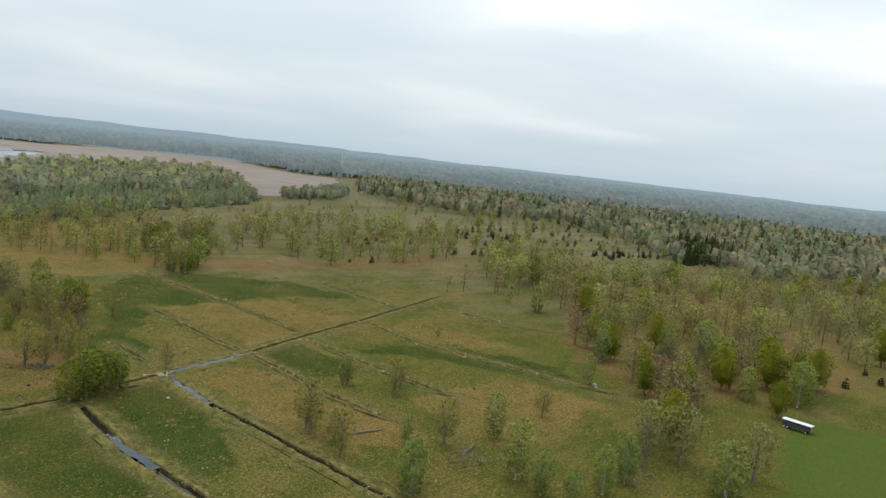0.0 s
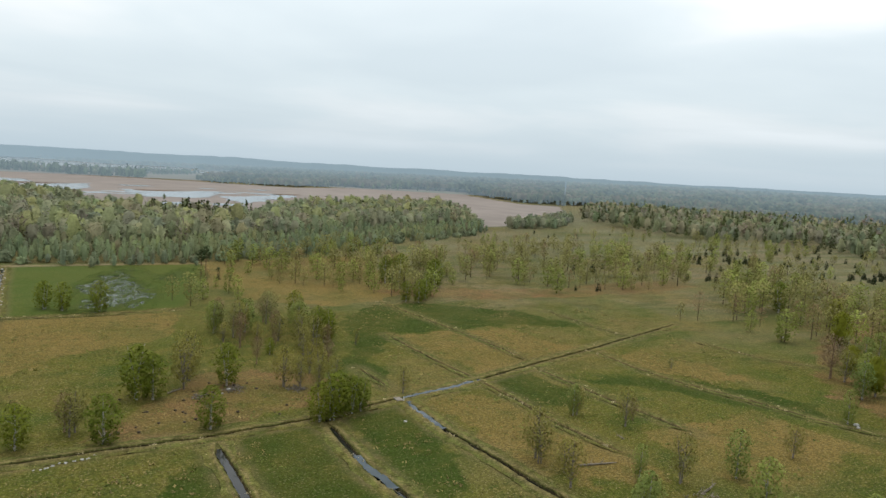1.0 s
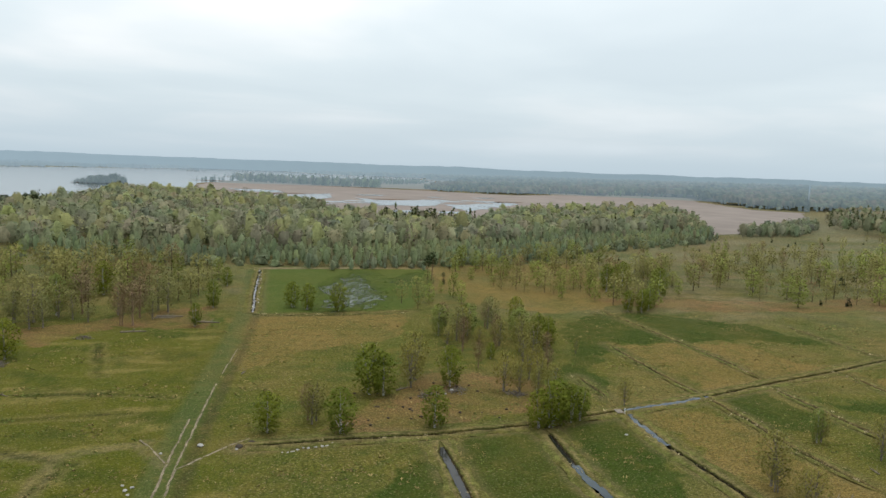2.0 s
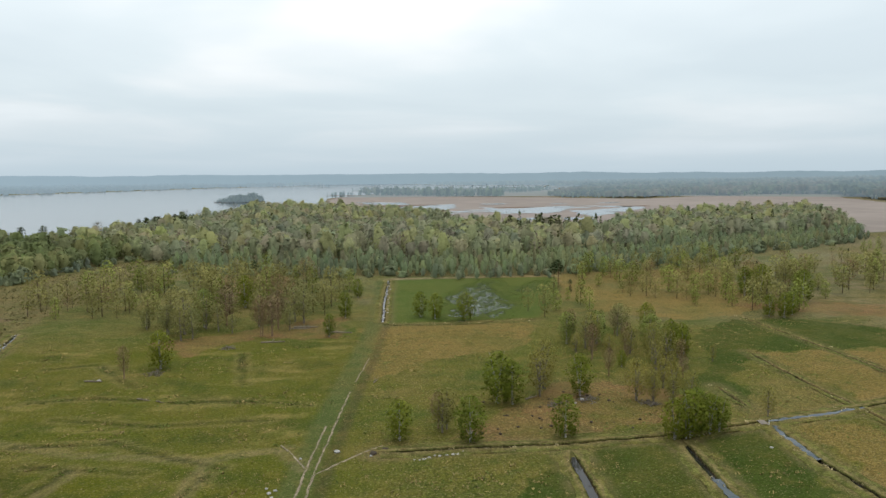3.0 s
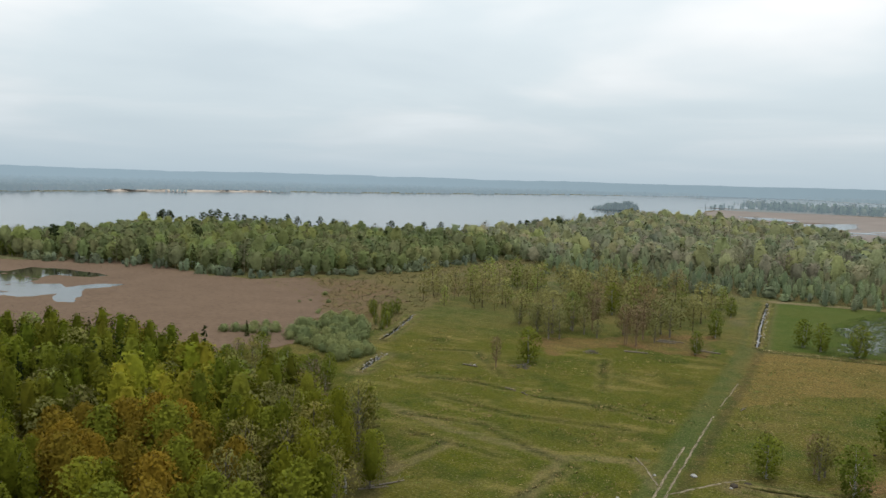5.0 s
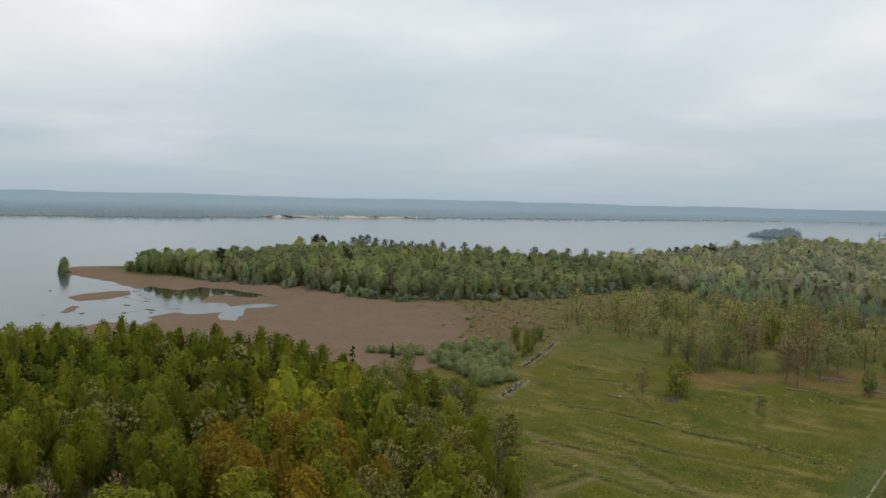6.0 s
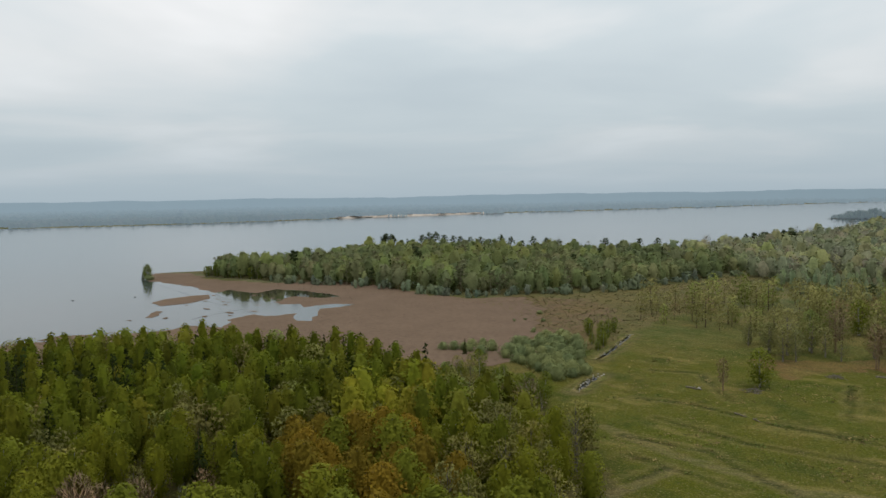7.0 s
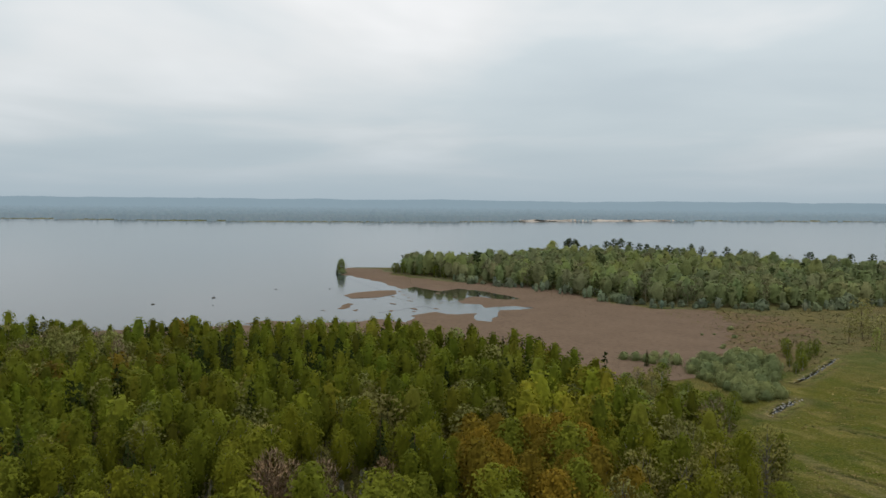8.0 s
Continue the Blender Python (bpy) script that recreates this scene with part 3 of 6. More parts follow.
gx, gy = np.meshgrid(spread_lines(-118, 212, 1.08), spread_lines(44, 362, 1.12))
X, Y = gx.ravel(), gy.ravel()
MEADOW, TAN, LITTERED, WET, FLOOR = (0.096, 0.102, 0.018), (0.195, 0.138, 0.042), (0.190, 0.110, 0.050), (0.034, 0.058, 0.008), (0.085, 0.075, 0.030)
soil = np.tile(np.array(MEADOW), (X.size, 1))
fixed = np.zeros(X.size)
wob_x, wob_y = X + 4 * waves(X, Y, 30, 1) + 1.2 * waves(X, Y, 7, 3), Y + 4 * waves(Y, X, 30, 2) + 1.2 * waves(Y, X, 7, 4)


def tint_ground(where, colour, share):
    m = (np.asarray(where, float) * share)[:, None]
    soil[:] = soil * (1 - m) + np.asarray(colour) * m


def edge(distance, inner, outer):
    return np.clip((outer - distance) / (outer - inner), 0, 1)


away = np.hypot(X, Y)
# distance haze painted into the soil colour: paler and greyer from 230 m outwards
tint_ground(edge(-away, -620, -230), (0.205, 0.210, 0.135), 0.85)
tint_ground(inside(OPEN_FLATS, X, Y), (0.235, 0.190, 0.160), 0.9)
rough = edge(-away, -330, -230) * (X > 0)
tint_ground(rough * np.clip(1.5 * waves(X, Y, 75, 3.1) + 0.1, 0, 1), (0.205, 0.165, 0.098), 0.7)
tint_ground(rough * np.clip(1.6 * waves(X, Y, 28, 3.2) - 0.2, 0, 1), (0.100, 0.098, 0.050), 0.7)
n1, n2 = waves(X, Y, 60, 2.1), waves(X, Y, 22, 2.2)
tint_ground(np.clip(1.6 * n2 - 0.2, 0, 1), (0.052, 0.080, 0.013), 0.62)
tint_ground(np.clip(-1.2 * n1 - 0.8 * n2 - 0.3, 0, 1), (0.178, 0.138, 0.048), 0.55)
tint_ground(np.clip(1.5 * waves(0.35 * X, Y, 14, 2.3) - 0.35, 0, 1), (0.060, 0.076, 0.016), 0.5)
lush = edge(-np.clip((8 - X) / 14, 0, 1) * np.clip((246 - Y) / 24, 0, 1) * np.clip((X + 105) / 10, 0, 1), -1, 0)
tint_ground(lush, (0.084, 0.094, 0.010), np.clip(0.75 + 0.3 * waves(X, Y, 26, 2.6), 0, 1))
tint_ground(lush * np.clip(1.8 * waves(0.4 * X, Y, 9, 2.8) - 0.5, 0, 1), (0.190, 0.165, 0.045), 0.8)
tint_ground(lush * np.clip(1.8 * waves(X, Y, 16, 2.9) - 0.4, 0, 1), (0.048, 0.066, 0.010), 0.75)
for field in DRY_PATCHES:
    tint_ground(inside(field, wob_x, wob_y), TAN, np.clip(0.66 + 0.3 * waves(X, Y, 25, 5), 0, 1))
for field in LITTER:
    tint_ground(inside(field, wob_x, wob_y), LITTERED, np.clip(0.55 + 0.35 * waves(X, Y, 14, 6), 0, 1))
for field in WET_GREEN:
    tint_ground(inside(field, wob_x, wob_y), WET, np.clip(0.85 + 0.2 * waves(X, Y, 12, 7), 0, 1))
tint_ground(inside(POND_FIELD, X, Y), (0.072, 0.106, 0.020), 0.9)
d = off_line([(14, 360), (54, 361), (98, 359)], X, Y)
tint_ground(edge(d, 1.5, 4.0), (0.270, 0.225, 0.130), 0.7 + 0.3 * waves(X, Y, 14, 18))
tint_ground(inside(MOWN, X, Y), (0.072, 0.112, 0.018), 1.0)
fixed = np.maximum(fixed, 0.75 * inside(MOWN, X, Y))
fixed = np.maximum(fixed, 0.6 * inside(POND_FIELD, X, Y))
tint_ground(inside(MARSH, wob_x, wob_y), (0.150, 0.125, 0.055), 0.65 + 0.3 * waves(X, Y, 30, 8))
tint_ground(inside([(-211, 296), (-190, 319), (-163, 329), (-139, 307), (-124, 269), (-115, 215), (-123, 194), (-154, 245)], wob_x, wob_y), (0.165, 0.112, 0.070), 0.85)
for wood in (NEAR_WOOD, HEADLAND, MID_WOOD):
    tint_ground(inside(wood, wob_x, wob_y), FLOOR, 0.75)
fixed = np.maximum(fixed, 0.30 * lush)
for field in WET_GREEN:
    fixed = np.maximum(fixed, 0.35 * inside(field, wob_x, wob_y))
z = 0.10 * waves(X, Y, 9, 9) + 0.06 * waves(X, Y, 3.5, 10)
z = np.where(inside(POND_FIELD, X, Y), 0.04 + 0.4 * z, z)
calm = np.where((away > 395) | (X < -118), 0.0, 1.0)
for line in WET_DITCHES + DRY_DRAINS + [TRACK, SIDE_TRACK]:
    calm *= 1 - edge(off_line(line, X, Y), 3.0, 5.0)
z *= calm
for pool, deep in ((POND, 0.16), (POND_TWO, 0.12)):
    rim = off_line(pool + pool[:1], wob_x, wob_y)
    within = inside(pool, wob_x, wob_y)
    hollow = np.where(within, np.clip(0.25 + rim / 9, 0, 1), np.clip(0.25 - rim / 6, 0, 1))
    z = z * (1 - hollow) + hollow * (0.045 - deep + 0.13 * waves(X, Y, 7, 11) + 0.17 * waves(X, Y, 3.0, 12))
    tint_ground(hollow, (0.075, 0.088, 0.040), 0.7)
for line in DRY_DRAINS:
    d = off_line(line, X, Y)
    ends = np.minimum(np.hypot(X - line[0][0], Y - line[0][1]), np.hypot(X - line[-1][0], Y - line[-1][1]))
    z -= 0.60 * edge(d, 0.9, 1.7) * np.clip(ends / 5 - 0.35, 0, 1)
    tint_ground(edge(d, 2.2, 4.0), (0.135, 0.118, 0.048), 0.5)
for line in WET_DITCHES:
    d = off_line(line, X, Y)
    ends = np.minimum(np.hypot(X - line[0][0], Y - line[0][1]), np.hypot(X - line[-1][0], Y - line[-1][1]))
    z -= 1.1 * edge(d, 1.3, 2.5) * np.clip(ends / 5 - 0.35, 0, 1)
    tint_ground(edge(d, 2.6, 5.0), (0.165, 0.135, 0.060), 0.55 + 0.3 * waves(X, Y, 12, 15))
d = off_line(TRACK, X + 1.2, Y)
tint_ground(edge(d, 2.0, 3.4), (0.072, 0.100, 0.030), 0.75)
d = off_line(TRACK, X - 3.0, Y)
tint_ground(edge(d, 0.8, 1.6), (0.050, 0.050, 0.022), 0.6)
for line in FAINT_TRACKS:
    d = off_line(line, X, Y)
    tint_ground(edge(np.abs(d - 0.8), 0.3, 0.9), (0.200, 0.165, 0.080), 0.5)
FURROWS = [
    [(-73, 173), (-61, 175), (-49, 172)], [(-64, 144), (-46, 144), (-35, 136), (-24, 129)], [(-41, 169), (-24, 168), (-10, 163)], [(-32, 214), (-27, 182)],
    [(-81, 203), (-69, 207), (-53, 183)], [(-58, 134), (-36, 128)], [(-53, 120), (-49, 131)], [(-29, 113), (-26, 125)], [(-62, 160), (-41, 153), (-17, 154)],
]
for line in FURROWS:
    d = off_line(line, X + 0.8 * waves(X, Y, 8, 16), Y)
    tint_ground(edge(d, 0.4, 1.2), (0.030, 0.034, 0.012), 0.55 + 0.4 * waves(X, Y, 5, 17))
    tint_ground(edge(np.abs(d - 1.8), 0.3, 0.9), (0.190, 0.160, 0.055), 0.4)
    z -= 0.10 * edge(d, 0.4, 1.2)
rows, cols = gx.shape
i = np.arange(rows * cols).reshape(rows, cols)
quads = np.stack([i[:-1, :-1], i[:-1, 1:], i[1:, 1:], i[1:, :-1]], -1).reshape(-1, 4)
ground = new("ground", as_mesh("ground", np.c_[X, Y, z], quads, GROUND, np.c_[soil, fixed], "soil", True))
tagged(ground, "rough wet meadow in green and straw tones, cut by drainage ditches", "ground", kind="structure")


# ---- ditches, drains and ruts ----
def swept(line, profile, step, swing, seed, ends=0.0):
    """A cross-section (offsets, heights, colours) carried along a line, with wandering banks."""
    pts = np.array(ragged(line, step, swing, False, seed) + [line[-1]])
    d = np.gradient(pts, axis=0)
    d /= np.linalg.norm(d, axis=1, keepdims=True) + 1e-9
    n = np.c_[-d[:, 1], d[:, 0]]
    vs, cs = [], []
    r = np.random.RandomState(seed + 40)
    run = np.r_[0, np.cumsum(np.hypot(*np.diff(pts, axis=0).T))]
    open_ = np.clip(np.minimum(run, run[-1] - run) / ends, 0.12, 1) if ends else np.ones(len(pts))
    for k, (off, up, colour) in enumerate(profile):
        off, up = off * (open_ if abs(off) < 2 else 1), up * (open_ if up < 0 else 1)
        o = off * (1 + 0.22 * waves(pts[:, 0], pts[:, 1], 6, seed + k)) + 0.10 * r.normal(size=len(pts)) * np.where(np.abs(off) < 2, np.minimum(1, np.abs(off)), 0)
        h = up + 0.07 * r.normal(size=len(pts)) * (np.max(up) > 0.04)
        vs.append(np.c_[pts + n * o[:, None], h])
        cs.append(np.asarray(colour) * np.clip(1 + 0.25 * r.normal(size=(len(pts), 1)), 0.5, 1.7))
    m, c = len(pts), len(profile)
    k, j = np.meshgrid(np.arange(m - 1), np.arange(c - 1))
    a = (j * m + k).ravel()
    return np.concatenate(vs), np.stack([a, a + 1, a + m + 1, a + m], 1), np.concatenate(cs)


STRAW, PEAT, TURF = (0.165, 0.138, 0.055), (0.034, 0.028, 0.016), (0.105, 0.112, 0.028)
BANKED = [(3.0, 0.03, TURF), (2.2, 0.10, TURF), (1.5, 0.20, STRAW), (1.05, 0.12, TURF), (0.8, -0.2, PEAT), (0.65, -0.75, PEAT), (-0.65, -0.75, PEAT), (-0.8, -0.2, PEAT), (-1.05, 0.10, TURF), (-1.5, 0.16, STRAW), (-2.2, 0.08, TURF), (-3.0, 0.03, TURF)]
SHALLOW = [(1.9, 0.03, TURF), (1.1, 0.10, TURF), (0.5, 0.05, STRAW), (0.2, -0.28, PEAT), (-0.2, -0.28, PEAT), (-0.5, 0.02, TURF), (-1.1, 0.08, TURF), (-1.9, 0.03, TURF)]
for k, line in enumerate(WET_DITCHES):
    v, f, c = swept(line, [(o * (0.52, 0.55, 0.75, 1.0, 1.05, 0.7, 0.7)[k] if abs(o) < 2 else o, h, q) for o, h, q in BANKED], 1.1, 0.16, k, 5.0)
    tagged(new("ditch", as_mesh("ditch", v, f, GROUND, np.c_[c, np.full(len(c), 0.2)], "soil", True)), "narrow drainage ditch with dark peat sides and straw-coloured banks", "ditch", kind="structure")
    pts = [tuple(p) for p in line]
    v, f, c = swept(pts, [((0.36, 0.38, 0.52, 0.72, 0.78, 0.48, 0.34)[k], -0.36, PEAT), (-(0.36, 0.38, 0.52, 0.72, 0.78, 0.48, 0.34)[k], -0.36, PEAT)], 1.1, 0.16, k, 5.0)
    tagged(new("ditch_water", as_mesh("ditch_water", v, f, DITCHWATER)), "still dark water in a narrow peat ditch", "water", kind="structure")
v, f, c = swept([(81.5, 136.0), (80.0, 122.3), (79.8, 118.2)], [(0.85, 0.10, PEAT), (-0.85, 0.10, PEAT)], 1.1, 0.22, 9)
tagged(new("ditch_water", as_mesh("ditch_water", v, f, LAKE)), "pale sky-lit water filling a widened ditch", "water", kind="structure")
v, f, c = swept([(82.1, 138.6), (96.7, 141.5), (107.1, 144.3)], [(0.62, 0.10, PEAT), (-0.62, 0.10, PEAT)], 1.1, 0.22, 10)
tagged(new("ditch_water", as_mesh("ditch_water", v, f, LAKE)), "pale sky-lit water filling a widened ditch", "water", kind="structure")
v, f, c = swept([(58.3, 113.0), (57.5, 106.9), (57.6, 98.0)], [(0.80, 0.10, PEAT), (-0.80, 0.10, PEAT)], 1.1, 0.22, 11)
tagged(new("ditch_water", as_mesh("ditch_water", v, f, LAKE)), "pale sky-lit water filling a widened ditch", "water", kind="structure")
for k, line in enumerate(DRY_DRAINS):
    v, f, c = swept(line, SHALLOW, 1.2, 0.2, k + 20, 6.0)
    tagged(new("drain", as_mesh("drain", v, f, GROUND, np.c_[c, np.full(len(c), 0.15)], "soil", True)), "shallow dry field drain grown with grass", "drain", kind="structure")


def rut(line, offset, width, seed, colour, label):
    pts = np.array(line, float)
    d = np.gradient(pts, axis=0)
    d /= np.linalg.norm(d, axis=1, keepdims=True)
    pts = pts + offset * np.c_[-d[:, 1], d[:, 0]]
    v, f, c = swept([tuple(p) for p in pts], [(width, 0.035, colour), (width * 0.4, 0.045, colour), (-width * 0.4, 0.045, colour), (-width, 0.035, colour)], 0.8, 0.14, seed)
    tagged(new("wheel_rut", as_mesh("wheel_rut", v, f, GROUND, np.c_[c, np.full(len(c), 0.55)], "soil")), label, "track", kind="structure")


WORN = (0.255, 0.220, 0.140)
rut(TRACK[3:], 0.85, 0.19, 1, WORN, "worn pale wheel rut of a farm track")
rut(TRACK[4:], -0.85, 0.19, 2, WORN, "worn pale wheel rut of a farm track")
rut([(2.9, 203.4), (1.1, 191.7), (-0.9, 179.8)], 0.6, 0.14, 3, WORN, "worn pale wheel rut of a farm track")
rut(SIDE_TRACK[:4], 0.0, 0.22, 4, (0.25, 0.22, 0.14), "thin trodden path through the grass")
rut([(-14.1, 138.5), (-11.6, 133.1), (-9.1, 126.6)], 0.0, 0.16, 5, (0.27, 0.24, 0.16), "thin trodden path through the grass")

# ---- water ----
tagged(sheet("lake", LAKE_SHORE, 0.10, LAKE, 18, 4, 3), "wide calm grey lake reflecting the overcast sky", "lake", kind="structure")
tagged(sheet("bay", BAY, 0.06, LAKE, 25, 8, 4), "far pale bay of the lake", "lake", kind="structure")
tagged(sheet("reed_bed", REED_BED, 0.13, REED, 4, 4.5, 5), "brown flattened reed bed along the lake", "reed bed", kind="structure")
tagged(sheet("inlet_water", INLET, 0.14, LAKE, 2.0, 1.3, 6), "shallow open water between ragged reeds", "water", kind="structure")
# darker water sheet stands in for the mirror image of the trees
tagged(sheet("reed_pool", POOL, 0.162, DITCHWATER, 2, 1.2, 7), "pool among reeds before the wood, its reflection painted as dark water", "water", kind="structure")
for k, isle in enumerate(REED_ISLES):
    tagged(sheet("reed_islet", isle, 0.18, REED, 1.8, 0.9, 8 + k), "small islet of dead brown reeds in shallow water", "reed islet", "reed islets")
ir = random.Random(21)
for k in range(30):
    # loose rafts and tatters of reed in the inlet and along its edges
    u = ir.random()
    px, py = (-263 - 79 * u + ir.gauss(0, 6), 191 + 55 * u + 30 * (ir.random() - 0.4)) if k % 2 else (-273 - 119 * u, 236 + 38 * u + 8 * ir.random())
    w, h = ir.uniform(0.6, 3.0), ir.uniform(0.5, 1.4)
    a = ir.uniform(-0.5, 0.5)
    raft = [(px + w * math.cos(q + a) * ir.uniform(0.6, 1.2), py + h * math.sin(q) * ir.uniform(0.6, 1.2)) for q in (0, 0.8, 1.6, 2.4, 3.2, 4.0, 4.8, 5.6)]
    tagged(sheet("reed_raft", raft, 0.19 + 0.001 * k, REED, 1.2, 0.5, 300 + k), "small tattered raft of dead brown reeds in shallow water", "reed islet", "reed rafts")
# reed brown paled and greyed, with distance haze put into the colour
tagged(sheet("far_reed_bed", FAR_REEDS, 0.14, plain("hazed_reed_litter", (0.248, 0.212, 0.186), 0.95, 0.02, 0.2, 0.1, 0.3), 18, 7, 15), "wide pale brown reed marsh beyond the woods", "reed bed", kind="structure")
for k, pool in enumerate(FAR_POOLS):
    tagged(sheet("marsh_pool", pool, 0.30, LAKE, 6, 9, 20 + k), "shallow open water in the reed marsh", "water", kind="structure")
FLOODED = [(26.6, 250.1), (53.0, 251.6), (62, 273), (69, 300), (83, 315), (95, 347), (84, 346), (72, 328), (68, 354), (60, 355), (44, 327), (33, 302), (32, 278)]
fr = random.Random(12)
for k in range(26):
    # strips of broken water and of reeds round the larger pools
    px, py, far_strip = fr.uniform(50, 440), fr.uniform(800, 1270), k % 3 == 0
    w, h = fr.uniform(16, 42), fr.uniform(9, 26)
    strip = [(px - w, py - h * 0.3), (px, py - h), (px + w, py - h * 0.1), (px + w * 0.7, py + h), (px - w * 0.6, py + h * 0.8)]
    tagged(sheet("reed_islet" if far_strip else "marsh_pool", strip, 0.46 if far_strip else 0.31 + 0.004 * k, REED if far_strip else LAKE, 5, 7, 50 + k), "strip of dead reeds in the marsh" if far_strip else "small open water in the reed marsh", "reed islet" if far_strip else "water", kind="structure")
tagged(sheet("meadow_flood", FLOODED, -0.05, FLOOD, 3, 1.0, 31), "shallow flood water standing among grass on a green meadow", "water", kind="structure")

# ---- woods ----
def templates_of(kind, count, leaves, size, seed, with_trunk=True, core=0.6):
    out = []
    for k in range(count):
        v, f, c, tips, nrm = crown_of(kind, leaves, size, seed + k, 0.5 if kind == "willow" else core)
        if with_trunk:
            tv, tf = tube([(0, 0, -0.2), (0, 0, SPECIES[kind][0] * 0.8)], [0.16, 0.05], 3)
            bark = np.tile((0.25, 0.23, 0.2) if kind in ("leafy", "bright") else (0.09, 0.07, 0.055), (len(tv), 1))
            round_ = tv * np.array([1, 1, 0]) + 1e-6
            nrm = np.concatenate([nrm, round_ / np.linalg.norm(round_, axis=1, keepdims=True)])
            v, f, c = np.concatenate([v, tv]), np.concatenate([f, tf + len(v)]), np.concatenate([c, bark])
        out.append((v, f, c, nrm))
    return out


def massed(name, parts_, mat):
    vs, fs, cs, ns, n = [], [], [], [], 0
    for v, f, c, nrm in parts_:
        vs.append(v)
        fs.append(f + n)
        cs.append(c)
        ns.append(nrm)
        n += len(v)
    vs, cs = np.concatenate(vs), np.concatenate(cs)
    # alpha carries the painted haze, by distance
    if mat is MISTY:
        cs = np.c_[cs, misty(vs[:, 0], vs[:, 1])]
    return as_mesh(name, vs, np.concatenate(fs), mat, cs, normals=np.concatenate(ns))


def wood(name, label, spots, recipe, mat, seed, z=0.0):
    """One wood too large to count: trees of several kinds by shares, in one mesh of kind stuff."""
    x, y, grow = spots
    r = np.random.RandomState(seed)
    share = r.uniform(size=len(x)) * 0.55 + 0.45 * np.clip(0.5 + 0.5 * waves(x, y, 60, seed * 0.1), 0, 0.999)
    z = np.broadcast_to(z, np.shape(x))
    share = np.argsort(np.argsort(share)) / max(1, len(x))
    parts_, lo = [], 0.0
    for part_share, temps in recipe:
        m = (share >= lo) & (share < lo + part_share)
        lo += part_share
        if not m.any():
            continue
        s = grow[m] * r.uniform(0.75, 1.25, m.sum())
        patch = waves(x[m], y[m], 90, seed * 0.1 + 3)[:, None] * np.array((0.14, 0.10, 0.04)) + waves(x[m], y[m], 35, seed * 0.1 + 5)[:, None] * np.array((0.13, 0.13, 0.06))
        t = (1 + patch) * np.clip(1 + 0.09 * r.normal(size=(m.sum(), 1)), 0.6, 1.5) * (1 + 0.03 * r.normal(size=(m.sum(), 3)))
        parts_.append(lay_copies(temps, x[m], y[m], s, s * r.uniform(0.85, 1.2, m.sum()), t, seed + len(parts_), z[m]))
    return tagged(new(name, massed(name, parts_, mat)), label, "wood", kind="stuff")


mid = {k: templates_of(k, 5, 104, 0.88, 40 + 10 * i) for i, k in enumerate(("leafy", "bright", "sparse", "bare", "orange", "willow"))}
mid["spruce"] = templates_of("spruce", 3, 90, 1.0, 120)
mid["pine"] = templates_of("pine", 3, 90, 1.0, 130)


def soft(temps, colour, share, wide, rise=0.42):
    """Broad closed crowns: shading that follows the crown as one round mass, leaves of nearly one colour."""
    out = []
    for v, f, c, n in temps:
        v = v * np.array((wide, wide, 1.0))
        tall = v[:, 2].max()
        own = (v - np.array((0, 0, rise * tall))) / np.array((3.4, 3.4, 0.5 * tall)) + np.array((0, 0, 0.95))
        own /= np.linalg.norm(own, axis=1, keepdims=True) + 1e-9
        out.append((v, f, (1 - share) * c + share * np.asarray(colour), 0.75 * own + 0.25 * n))
    return out


# paler, greyer leaf colours with distance haze mixed in
for kind, colour in (("leafy", (0.236, 0.274, 0.190)), ("bright", (0.278, 0.304, 0.172)), ("sparse", (0.268, 0.284, 0.210)), ("bare", (0.262, 0.250, 0.212)), ("orange", (0.24, 0.19, 0.09)), ("willow", (0.240, 0.272, 0.165))):
    mid[kind] = soft(mid[kind], colour, 0.85, 1.45 if kind != "willow" else 1.15)
mid["spruce"] = [(v * np.array((1.1, 1.1, 0.9)), f, c * 1.35 + 0.012, n) for v, f, c, n in mid["spruce"]]
lush_mid = {k: [(v, f, c * np.array((0.74, 0.78, 0.53)), n) for v, f, c, n in mid[k]] for k in ("leafy", "sparse", "bare", "bright")}
x, y = scattered(HEADLAND, 6.7, 51)
wood("headland_wood", "mixed spring wood of pale green and brown trees on a headland", (x, y, 1.05 + 0.16 * waves(x, y, 40, 2)), [(0.44, lush_mid["leafy"]), (0.30, lush_mid["sparse"]), (0.08, lush_mid["bare"]), (0.13, lush_mid["bright"]), (0.04, mid["spruce"]), (0.01, mid["pine"])], LEAVES, 52)
YOUNG_EDGE = [(-102, 425), (-89, 405), (-23, 379), (16, 373), (55, 363), (94, 362), (169, 391), (222, 435), (261, 456), (336, 489), (403, 553), (407, 588), (335, 546), (242, 513), (171, 459), (90, 427), (9, 431), (-71, 457)]
slim = soft(templates_of("leafy", 5, 60, 0.80, 150), (0.215, 0.258, 0.158), 0.8, 0.92)
x, y = scattered(YOUNG_EDGE, 5.3, 151, 0.94)
wood("young_birch_edge", "slender pale green young birches in front of the wood", (x, y, 0.70 + 0.16 * waves(x, y, 30, 6)), [(0.6, slim), (0.25, [(v, f, c * np.array((1.12, 1.06, 0.95)), n) for v, f, c, n in slim]), (0.15, [(v, f, c * np.array((1.02, 0.86, 0.9)), n) for v, f, c, n in slim])], LEAVES, 152)
x, y = scattered(MID_WOOD, 9.0, 53)
m = ~inside(YOUNG_EDGE, x, y)
x, y = x[m], y[m]
